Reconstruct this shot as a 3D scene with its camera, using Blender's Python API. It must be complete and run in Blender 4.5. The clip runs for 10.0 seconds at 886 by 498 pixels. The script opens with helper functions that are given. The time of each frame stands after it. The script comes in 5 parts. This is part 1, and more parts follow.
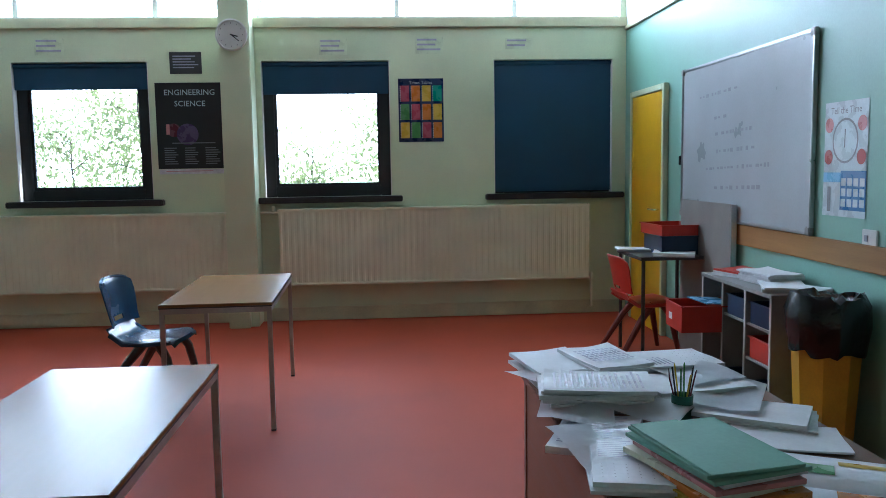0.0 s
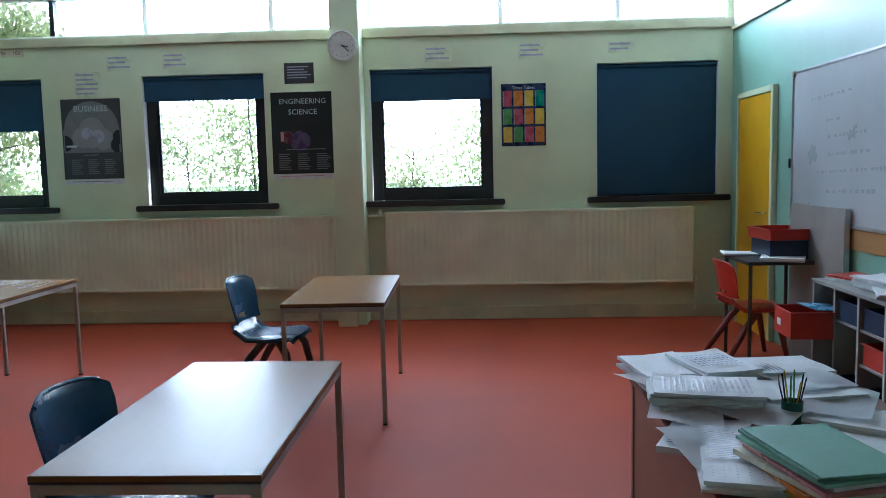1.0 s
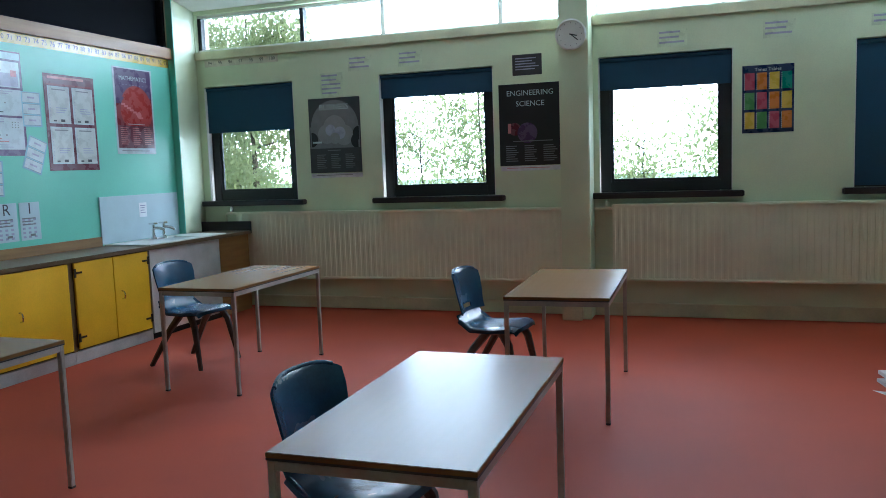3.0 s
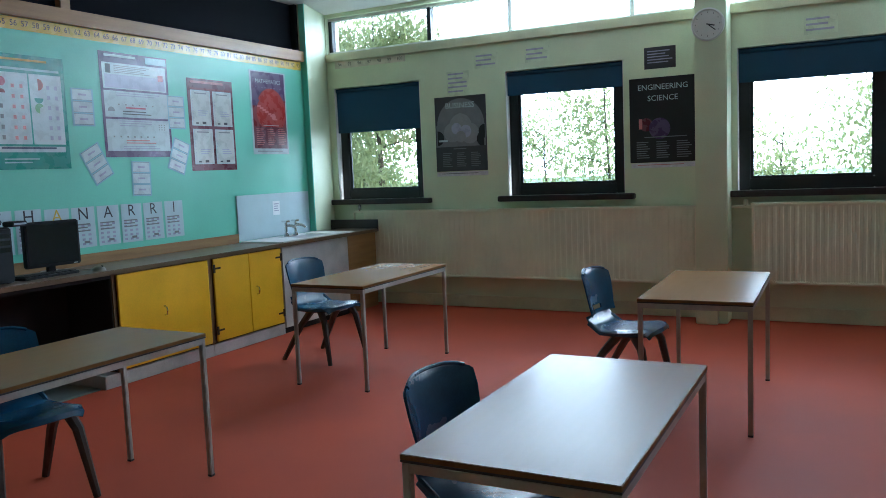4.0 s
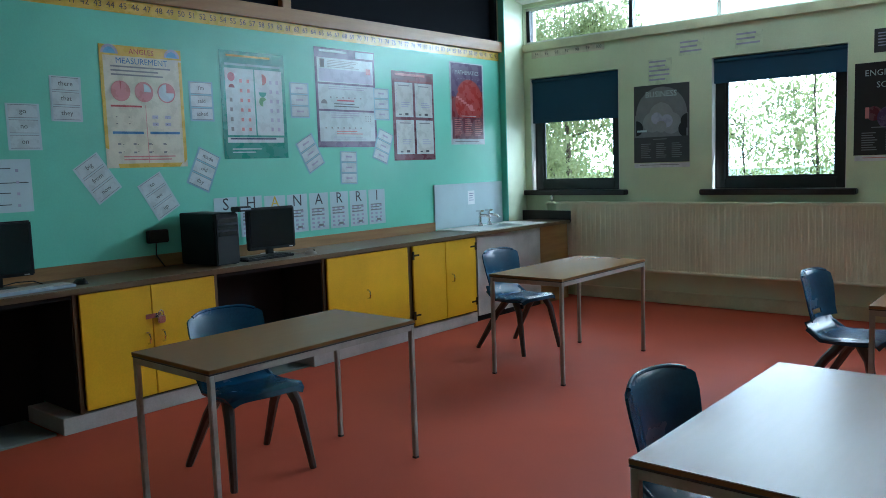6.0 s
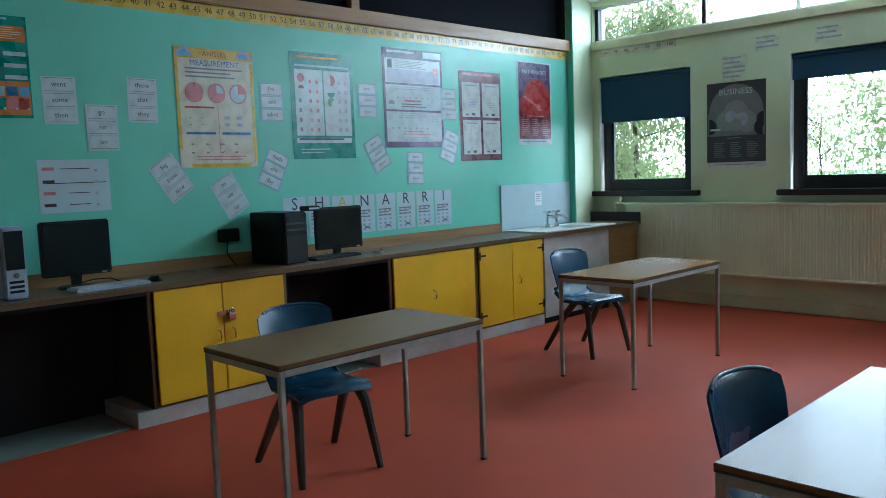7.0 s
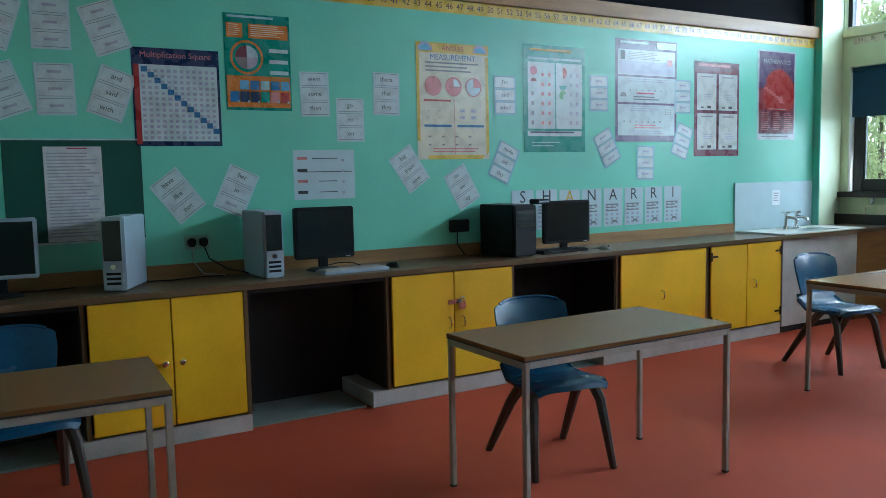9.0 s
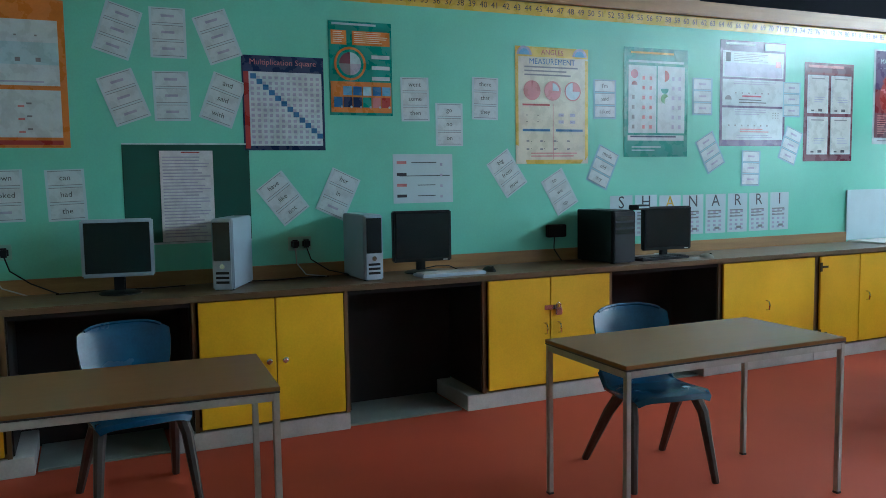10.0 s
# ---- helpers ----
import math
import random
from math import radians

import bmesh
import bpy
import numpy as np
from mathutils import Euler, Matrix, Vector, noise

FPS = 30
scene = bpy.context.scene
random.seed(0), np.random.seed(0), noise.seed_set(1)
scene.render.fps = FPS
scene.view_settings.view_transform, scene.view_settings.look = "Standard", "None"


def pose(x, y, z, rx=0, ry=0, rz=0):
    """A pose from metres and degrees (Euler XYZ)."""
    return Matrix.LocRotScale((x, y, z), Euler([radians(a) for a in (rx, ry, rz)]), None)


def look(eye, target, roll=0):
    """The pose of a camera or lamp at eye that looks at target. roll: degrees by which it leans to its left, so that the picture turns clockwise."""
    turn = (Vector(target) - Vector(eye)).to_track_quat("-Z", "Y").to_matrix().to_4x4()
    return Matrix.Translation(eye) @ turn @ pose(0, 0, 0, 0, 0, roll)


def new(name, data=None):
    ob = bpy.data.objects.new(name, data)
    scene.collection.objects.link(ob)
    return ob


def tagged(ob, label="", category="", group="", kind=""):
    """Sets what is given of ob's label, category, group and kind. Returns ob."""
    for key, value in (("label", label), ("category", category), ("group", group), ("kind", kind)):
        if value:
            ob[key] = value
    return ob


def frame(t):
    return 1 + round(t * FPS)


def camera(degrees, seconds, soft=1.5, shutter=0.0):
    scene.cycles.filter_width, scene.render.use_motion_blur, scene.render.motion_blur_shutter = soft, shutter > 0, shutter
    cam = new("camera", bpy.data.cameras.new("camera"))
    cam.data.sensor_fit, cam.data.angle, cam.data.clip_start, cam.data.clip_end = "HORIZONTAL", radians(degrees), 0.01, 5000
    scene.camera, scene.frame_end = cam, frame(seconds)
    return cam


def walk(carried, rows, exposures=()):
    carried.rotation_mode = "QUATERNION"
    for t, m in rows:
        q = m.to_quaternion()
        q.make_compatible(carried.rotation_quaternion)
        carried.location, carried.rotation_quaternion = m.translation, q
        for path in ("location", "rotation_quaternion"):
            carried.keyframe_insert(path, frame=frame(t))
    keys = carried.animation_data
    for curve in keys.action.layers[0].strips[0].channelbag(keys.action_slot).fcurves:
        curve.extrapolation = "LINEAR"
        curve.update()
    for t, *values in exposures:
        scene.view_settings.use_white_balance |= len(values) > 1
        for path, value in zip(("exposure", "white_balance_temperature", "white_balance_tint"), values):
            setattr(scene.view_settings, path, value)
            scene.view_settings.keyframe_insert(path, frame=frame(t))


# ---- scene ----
PATH = [
    (0, (1.248, -0.445, 1.432), (1.386, 1.540, 1.228), -0.89),
    (0.5, (1.225, -0.519, 1.468), (1.259, 1.470, 1.261), -1.19),
    (1, (1.185, -0.594, 1.472), (1.084, 1.393, 1.272), -1.27),
    (1.5, (1.205, -0.608, 1.479), (0.945, 1.366, 1.286), -1.48),
    (2, (1.211, -0.603, 1.485), (0.828, 1.350, 1.285), -1.54),
    (2.5, (1.208, -0.562, 1.479), (0.696, 1.360, 1.273), -1.70),
    (4, (1.108, -0.459, 1.470), (0.180, 1.302, 1.272), -2.38),
    (4.5, (1.101, -0.497, 1.482), (0.052, 1.195, 1.284), -2.36),
    (5, (1.100, -0.540, 1.496), (-0.051, 1.084, 1.293), -2.37),
    (5.5, (1.039, -0.531, 1.505), (-0.195, 1.030, 1.295), -2.08),
    (7, (0.918, -0.498, 1.459), (-0.493, 0.906, 1.266), -2.14),
    (7.5, (0.912, -0.529, 1.459), (-0.584, 0.785, 1.268), -2.18),
    (8, (0.912, -0.574, 1.465), (-0.679, 0.622, 1.268), -1.95),
    (8.5, (0.805, -0.576, 1.448), (-0.857, 0.520, 1.257), -1.57),
    (9, (0.758, -0.622, 1.445), (-0.957, 0.389, 1.257), -1.22),
    (9.5, (0.747, -0.654, 1.457), (-1.022, 0.260, 1.275), -0.99),
    (10, (0.744, -0.667, 1.454), (-1.075, 0.146, 1.278), -0.90),
]
cam = camera(58.0, 10.0, soft=0.85)
walk(cam, [(t, look(eye, target, roll)) for t, eye, target, roll in PATH], [(0.0, 1.32, 5250, 13), (2.5, 1.12, 5250, 10), (4.5, 1.02, 5250, 6), (7.5, 1.18, 5200, 2), (10.0, 1.48, 5350, 4)])

# ---- world, sun, windows' light ----
world = bpy.data.worlds.new("sky")
scene.world = world
world.use_nodes = True
_n = world.node_tree.nodes
_sky = _n.new("ShaderNodeTexSky")
_sky.sky_type = "NISHITA"
_sky.sun_disc = False
TO_SUN = Vector((1.1, 0.22, 1.0)).normalized()
_sky.sun_elevation = math.asin(TO_SUN.z)
_sky.sun_rotation = math.atan2(TO_SUN.x, TO_SUN.y)
_n["Background"].inputs[1].default_value = 0.14
world.node_tree.links.new(_sky.outputs[0], _n["Background"].inputs[0])

sun = new("sun", bpy.data.lights.new("sun", "SUN"))
sun.data.energy, sun.data.angle, sun.data.color = 3.0, radians(0.6), (1.0, 0.95, 0.86)
sun.matrix_world = look(TO_SUN * 30, (0, 0, 0))


def window_lamp(x, z, w, h, watts):
    lamp = new("window_daylight", bpy.data.lights.new("window_daylight", "AREA"))
    lamp.data.shape, lamp.data.size, lamp.data.size_y = "RECTANGLE", w, h
    lamp.data.energy, lamp.data.color = watts, (0.84, 0.95, 1.0)
    lamp.matrix_world = look((x, 7.318, z), (x, 2.6, 0.2))


for _x, _w in ((-1.9, 2.1), (0.35, 2.2), (2.55, 2.1)):
    window_lamp(_x, 3.02, _w, 0.36, 20)

# ---- materials ----


def mat(name, color, rough=0.6, metal=0.0, vary=0.12, scale=6.0, bump=0.0, bscale=60.0, coat=0.0, second=None, fine=90.0, spec=0.5, stretch=(1, 1, 1), per=0.0, rvar=1.0):
    """A surface with large and small colour variation, and fine relief."""
    m = bpy.data.materials.new(name)
    m.use_nodes = True
    t, nd = m.node_tree, m.node_tree.nodes
    b = nd["Principled BSDF"]
    b.inputs["Metallic"].default_value = metal
    b.inputs["Coat Weight"].default_value = coat
    b.inputs["Specular IOR Level"].default_value = spec
    tc, mp = nd.new("ShaderNodeTexCoord"), nd.new("ShaderNodeMapping")
    mp.inputs["Scale"].default_value = stretch
    t.links.new(tc.outputs["Object"], mp.inputs[0])
    n1, n2 = nd.new("ShaderNodeTexNoise"), nd.new("ShaderNodeTexNoise")
    n1.inputs["Scale"].default_value, n1.inputs["Detail"].default_value = scale, 4
    n2.inputs["Scale"].default_value, n2.inputs["Detail"].default_value = fine, 2
    for n in (n1, n2):
        t.links.new(mp.outputs[0], n.inputs["Vector"])
    add = nd.new("ShaderNodeMath")
    add.operation = "MULTIPLY_ADD"
    add.inputs[1].default_value = 0.35
    t.links.new(n2.outputs[0], add.inputs[0])
    t.links.new(n1.outputs[0], add.inputs[2])
    ramp = nd.new("ShaderNodeMapRange")
    ramp.inputs["From Min"].default_value, ramp.inputs["From Max"].default_value = 0.42, 0.92
    t.links.new(add.outputs[0], ramp.inputs[0])
    mix = nd.new("ShaderNodeMix")
    mix.data_type = "RGBA"
    c = Vector(color)
    d = Vector(second) if second else c * (1 - 2 * vary)
    e = c if second else c * (1 + vary)
    mix.inputs[6].default_value = (*d, 1)
    mix.inputs[7].default_value = (*[min(1, v) for v in e], 1)
    t.links.new(ramp.outputs[0], mix.inputs[0])
    out = mix.outputs[2]
    if per:
        info, hsv = nd.new("ShaderNodeObjectInfo"), nd.new("ShaderNodeHueSaturation")
        mr = nd.new("ShaderNodeMapRange")
        mr.inputs[3].default_value, mr.inputs[4].default_value = 1 - per, 1 + per
        t.links.new(info.outputs["Random"], mr.inputs[0])
        t.links.new(mr.outputs[0], hsv.inputs["Value"])
        t.links.new(out, hsv.inputs["Color"])
        out = hsv.outputs[0]
    t.links.new(out, b.inputs["Base Color"])
    rr = nd.new("ShaderNodeMapRange")
    rr.inputs[3].default_value, rr.inputs[4].default_value = max(0.02, rough - 0.08 * rvar), min(1, rough + 0.1 * rvar)
    t.links.new(n1.outputs[0], rr.inputs[0])
    t.links.new(rr.outputs[0], b.inputs["Roughness"])
    if bump:
        nb, bp = nd.new("ShaderNodeTexNoise"), nd.new("ShaderNodeBump")
        nb.inputs["Scale"].default_value, nb.inputs["Detail"].default_value = bscale, 3
        bp.inputs["Strength"].default_value, bp.inputs["Distance"].default_value = bump, 0.004
        t.links.new(mp.outputs[0], nb.inputs["Vector"])
        t.links.new(nb.outputs[0], bp.inputs["Height"])
        t.links.new(bp.outputs[0], b.inputs["Normal"])
    return m


def flat(name, color, rough=0.55, spec=0.5):
    return mat(name, color, rough * 0.9, vary=0.07, scale=11, bump=0.22, bscale=7, spec=spec)


M_MINT = mat("mint wall paint", (0.21, 0.63, 0.475), 0.34, vary=0.06, scale=1.3, bump=0.15, bscale=140)
M_CREAM = mat("pale green wall paint", (0.68, 0.75, 0.52), 0.45, vary=0.07, scale=1.5, bump=0.2, bscale=120)
M_RIGHTW = mat("sea green wall paint", (0.27, 0.50, 0.40), 0.45, vary=0.06, scale=1.5, bump=0.2, bscale=120)
M_CEIL = mat("white ceiling tile", (0.78, 0.78, 0.74), 0.8, vary=0.05, scale=3, bump=0.3, bscale=90)
M_FLOOR = mat("red vinyl floor", (0.44, 0.075, 0.034), 0.62, spec=0.18, vary=0.10, scale=1.1, bump=0.10, bscale=220, fine=260)
M_RAD = mat("cream radiator enamel", (0.80, 0.80, 0.60), 0.4, vary=0.06, scale=3)
M_SKIRT = mat("cream skirting paint", (0.64, 0.63, 0.42), 0.45, vary=0.1, scale=4)
M_FRAME = mat("black window paint", (0.012, 0.016, 0.018), 0.45, vary=0.2, scale=8, bump=0.1)
M_SILL = mat("dark stained sill wood", (0.022, 0.016, 0.018), 0.4, vary=0.3, scale=4, stretch=(1, 12, 12), bump=0.2)
M_BLIND = mat("navy blind cloth", (0.008, 0.056, 0.115), 0.7, vary=0.12, scale=2.0, bump=0.3, bscale=400)
M_BLACKOUT = mat("black blind cloth", (0.005, 0.006, 0.009), 0.9, spec=0.15, vary=0.2, scale=2.0, bump=0.3, bscale=300)
M_WHITE = mat("white gloss paint", (0.72, 0.72, 0.68), 0.4, vary=0.05, scale=5)
M_YEL = mat("yellow door paint", (0.82, 0.47, 0.006), 0.36, vary=0.08, scale=2.5, bump=0.08, bscale=40, per=0.06)
M_OAK = mat("brown cabinet wood", (0.20, 0.115, 0.045), 0.5, second=(0.10, 0.05, 0.02), scale=5, stretch=(1, 1, 0.12), bump=0.2)
M_TOP = mat("brown worktop laminate", (0.17, 0.105, 0.05), 0.32, second=(0.085, 0.05, 0.025), scale=4, stretch=(6, 0.5, 6), bump=0.06)
M_UPST = mat("golden wood upstand", (0.34, 0.19, 0.06), 0.45, second=(0.22, 0.11, 0.03), scale=4, stretch=(6, 0.5, 6), bump=0.1)
M_LEDGE = mat("orange varnished ledge wood", (0.40, 0.21, 0.06), 0.4, second=(0.27, 0.125, 0.03), scale=3, stretch=(6, 0.4, 6), bump=0.1)
M_PLINTH = mat("grey white plinth", (0.50, 0.49, 0.47), 0.5, vary=0.12, scale=5, bump=0.1)
# near-black, so that the deep shade inside recesses is in the colour
M_SHADEIN = mat("shade-black cabinet inside", (0.010, 0.006, 0.005), 0.8, vary=0.3, scale=4)
M_GREYVINYL = mat("grey green vinyl", (0.20, 0.24, 0.22), 0.5, vary=0.1, scale=6)
M_LAM = mat("brown laminate tabletop", (0.235, 0.120, 0.042), 0.27, second=(0.222, 0.113, 0.039), scale=3.5, stretch=(8, 0.7, 8), fine=40, rvar=0.05, spec=0.12)
M_EDGE = mat("dark tabletop edging", (0.035, 0.035, 0.035), 0.5, vary=0.2)
M_STEEL = mat("grey painted steel tube", (0.42, 0.41, 0.37), 0.38, metal=0.25, vary=0.1, scale=14)
M_CHAIR = mat("dark blue moulded plastic", (0.012, 0.072, 0.15), 0.26, vary=0.15, scale=7, bump=0.08, bscale=260, rvar=0.4)
M_LEG = mat("dark brown chair leg plastic", (0.065, 0.048, 0.042), 0.42, vary=0.2, scale=9)
M_RED = mat("red plastic", (0.52, 0.035, 0.018), 0.35, vary=0.1, scale=6)
M_NAVYP = mat("navy plastic tray", (0.010, 0.030, 0.075), 0.35, vary=0.1)
M_GREENP = mat("green plastic tray", (0.010, 0.12, 0.075), 0.35, vary=0.1)
M_BLACKP = mat("black computer plastic", (0.010, 0.012, 0.014), 0.42, spec=0.25, vary=0.2, bump=0.15, bscale=300)
M_SCREEN = mat("switched off screen", (0.006, 0.012, 0.014), 0.22, vary=0.1)
M_SILVER = mat("silver computer plastic", (0.38, 0.46, 0.55), 0.35, metal=0.0, vary=0.06)
M_CHROME = mat("chrome", (0.72, 0.72, 0.72), 0.12, metal=1.0, vary=0.05)
M_BRASS = mat("worn brass", (0.70, 0.55, 0.28), 0.25, metal=1.0, vary=0.1)
M_IRON = mat("dark iron hinge", (0.05, 0.035, 0.025), 0.45, metal=0.6, vary=0.3)
M_PAPER = mat("white paper", (0.82, 0.84, 0.87), 0.65, vary=0.05, scale=8, bump=0.1, bscale=14)
M_PAPER2 = mat("off white paper", (0.70, 0.71, 0.73), 0.7, vary=0.10, scale=20, bump=0.2, bscale=30, per=0.10)
M_CARD = mat("laminated white card", (0.50, 0.62, 0.66), 0.34, vary=0.03, scale=7, bump=0.04, bscale=10)
# for cards nearer the windows; the bluish daylight on them is in this colour
M_CARDB = mat("laminated pale blue card tinted by daylight", (0.26, 0.48, 0.58), 0.30, vary=0.04, scale=7, bump=0.1, bscale=9)
M_INK = flat("black ink", (0.02, 0.02, 0.025))
M_GREYINK = flat("grey ink", (0.34, 0.36, 0.40))
M_SUGAR = mat("mint green folder card", (0.20, 0.42, 0.32), 0.6, vary=0.08, scale=5, bump=0.15)
M_DESK = mat("brown desk wood", (0.22, 0.085, 0.042), 0.4, second=(0.15, 0.055, 0.026), scale=4, stretch=(8, 0.8, 8), bump=0.06)
M_BAG = mat("black bin liner", (0.008, 0.009, 0.010), 0.22, vary=0.2, bump=1.0, bscale=22)
M_BIN = mat("yellow plastic bin", (0.62, 0.33, 0.010), 0.45, vary=0.1)
M_SHELF = mat("grey shelf board", (0.30, 0.29, 0.27), 0.45, vary=0.1, scale=4)
M_WBOARD = mat("whiteboard enamel", (0.44, 0.48, 0.50), 0.3, vary=0.06, scale=2.2)
M_ALU = mat("aluminium trim", (0.55, 0.57, 0.58), 0.3, metal=0.9, vary=0.08)
M_BARK = mat("tree bark", (0.10, 0.075, 0.05), 0.9, vary=0.3, scale=10, bump=0.8, bscale=20)
M_GRASS = mat("lawn", (0.06, 0.13, 0.025), 0.9, vary=0.3, scale=0.7, bump=0.5)
M_LEAF = mat("leaf green", (0.26, 0.29, 0.13), 0.6, second=(0.14, 0.18, 0.08), scale=0.9)
_t = M_LEAF.node_tree
_tr, _mx = _t.nodes.new("ShaderNodeBsdfTranslucent"), _t.nodes.new("ShaderNodeMixShader")
_tr.inputs[0].default_value, _mx.inputs[0].default_value = (0.42, 0.46, 0.20, 1), 0.5
_t.links.new(_t.nodes["Principled BSDF"].outputs[0], _mx.inputs[1])
_t.links.new(_tr.outputs[0], _mx.inputs[2])
_t.links.new(_mx.outputs[0], _t.nodes["Material Output"].inputs[0])
P = {k: flat(k + " print", c, r) for k, c, r in (
    ("white", (0.56, 0.64, 0.66), 0.3), ("cream", (0.68, 0.64, 0.50), 0.3), ("yellow", (0.66, 0.46, 0.06), 0.3), ("orange", (0.62, 0.20, 0.03), 0.3),
    ("red", (0.36, 0.035, 0.03), 0.3), ("darkred", (0.20, 0.02, 0.03), 0.3), ("pink", (0.58, 0.22, 0.22), 0.3), ("magenta", (0.42, 0.07, 0.12), 0.3),
    ("navy", (0.012, 0.03, 0.10), 0.3), ("blue", (0.04, 0.16, 0.36), 0.3), ("teal", (0.01, 0.26, 0.20), 0.3), ("pale", (0.42, 0.60, 0.64), 0.3),
    ("green", (0.10, 0.30, 0.10), 0.3), ("black", (0.012, 0.012, 0.016), 0.35), ("grey", (0.20, 0.20, 0.21), 0.35), ("maroon", (0.14, 0.035, 0.055), 0.3),
    ("purple", (0.10, 0.06, 0.14), 0.3), ("skyblue", (0.16, 0.40, 0.62), 0.3), ("felt", (0.004, 0.075, 0.05), 0.8), ("ink", (0.03, 0.03, 0.04), 0.4), ("lilac", (0.40, 0.40, 0.52), 0.3), ("card", (0.56, 0.57, 0.55), 0.3), ("charcoal", (0.055, 0.055, 0.06), 0.35), ("mid", (0.29, 0.29, 0.30), 0.35))}

M_GLASS = bpy.data.materials.new("clear window glass")
M_GLASS.use_nodes = True
_b = M_GLASS.node_tree.nodes["Principled BSDF"]
_b.inputs["Transmission Weight"].default_value, _b.inputs["Roughness"].default_value, _b.inputs["IOR"].default_value = 1.0, 0.0, 1.45

# ---- mesh helpers ----


def box(bm, x0, y0, z0, x1, y1, z1, bevel=0.0):
    vs = [bm.verts.new((x, y, z)) for x in (x0, x1) for y in (y0, y1) for z in (z0, z1)]
    fs = [bm.faces.new([vs[i] for i in q]) for q in ((0, 1, 3, 2), (4, 6, 7, 5), (0, 4, 5, 1), (2, 3, 7, 6), (0, 2, 6, 4), (1, 5, 7, 3))]
    if bevel:
        es = list({e for f in fs for e in f.edges})
        bmesh.ops.bevel(bm, geom=es, offset=bevel, segments=2, affect="EDGES", clamp_overlap=True)
    return bm


def boxes(*rows, bevel=0.0):
    bm = bmesh.new()
    for r in rows:
        box(bm, *r, bevel=bevel)
    return bm


def tube(points, radius, sides=10, ends=True, bm=None, radii=None):
    """A round rod along points."""
    bm = bm or bmesh.new()
    rings = []
    pts = [Vector(p) for p in points]
    for i, p in enumerate(pts):
        d = (pts[min(i + 1, len(pts) - 1)] - pts[max(i - 1, 0)]).normalized()
        q = d.to_track_quat("Z", "Y")
        r = radii[i] if radii else radius
        rings.append([bm.verts.new(p + q @ Vector((r * math.cos(a), r * math.sin(a), 0))) for a in [k * math.tau / sides for k in range(sides)]])
    for a, b in zip(rings, rings[1:]):
        for k in range(sides):
            bm.faces.new((a[k], a[(k + 1) % sides], b[(k + 1) % sides], b[k]))
    if ends:
        bm.faces.new(rings[0][::-1])
        bm.faces.new(rings[-1])
    return bm


def lathe(profile, sides=24, bm=None, centre=(0, 0, 0)):
    """Turned round z from (radius, height) pairs."""
    bm = bm or bmesh.new()
    c = Vector(centre)
    rings = [[bm.verts.new(c + Vector((r * math.cos(k * math.tau / sides), r * math.sin(k * math.tau / sides), z))) for k in range(sides)] for r, z in profile]
    for a, b in zip(rings, rings[1:]):
        for k in range(sides):
            bm.faces.new((a[k], a[(k + 1) % sides], b[(k + 1) % sides], b[k]))
    bm.faces.new(rings[0][::-1])
    bm.faces.new(rings[-1])
    return bm


def mesh_of(name, bm, material, smooth=False):
    bmesh.ops.recalc_face_normals(bm, faces=bm.faces)
    me = bpy.data.meshes.new(name)
    bm.to_mesh(me)
    bm.free()
    me.materials.append(material)
    if smooth:
        for p in me.polygons:
            p.use_smooth = True
        me.set_sharp_from_angle(angle=radians(40))
    return me


def part(name, bm, material, parent, label="", smooth=False, at=None):
    me = bm if isinstance(bm, bpy.types.Mesh) else mesh_of(name, bm, material, smooth)
    ob = new(name, me)
    ob.parent = parent
    if at is not None:
        ob.matrix_basis = at
    if label:
        tagged(ob, label=label)
    return ob


def thing(name, label, category, at=None, bm=None, material=None, group="", kind="", smooth=False):
    ob = new(name, mesh_of(name, bm, material, smooth) if bm else None)
    if at is not None:
        ob.matrix_basis = at
    return tagged(ob, label, category, group, kind)


def structure(name, bm, material, label, category="", smooth=False):
    return thing(name, label, category or name.split("_")[0], None, bm, material, kind="structure", smooth=smooth)


_glyphs = {}


def text_mesh(words, size, material, align="CENTER"):
    """Letters as a flat mesh in x and y, from the built-in font."""
    key = (words, round(size, 4), material.name, align)
    if key not in _glyphs:
        cu = bpy.data.curves.new("lettering", "FONT")
        cu.body, cu.size, cu.align_x, cu.align_y = words, size, align, "CENTER"
        cu.resolution_u = 2
        ob = new("lettering", cu)
        bpy.context.view_layer.update()
        me = bpy.data.meshes.new_from_object(ob.evaluated_get(bpy.context.evaluated_depsgraph_get()))
        bpy.data.objects.remove(ob)
        me.materials.clear()
        me.materials.append(material)
        _glyphs[key] = me
    return _glyphs[key]


LEFT_X, WALL_Y, RIGHT_X, BACK_Y, CEIL_Z = -4.175, 7.158, 3.55, -3.3, 3.26


def on_wall(wall, along, z, rot=0.0, off=0.0):
    """A pose on a wall: local x to the reader's right, y up, z out of the wall."""
    if wall == "left":
        m = Matrix(((0, 0, 1, LEFT_X + off), (1, 0, 0, along), (0, 1, 0, z), (0, 0, 0, 1)))
    elif wall == "window":
        m = Matrix(((1, 0, 0, along), (0, 0, -1, WALL_Y - off), (0, 1, 0, z), (0, 0, 0, 1)))
    else:
        m = Matrix(((0, 0, -1, RIGHT_X - off), (-1, 0, 0, along), (0, 1, 0, z), (0, 0, 0, 1)))
    return m @ pose(0, 0, 0, 0, 0, rot)

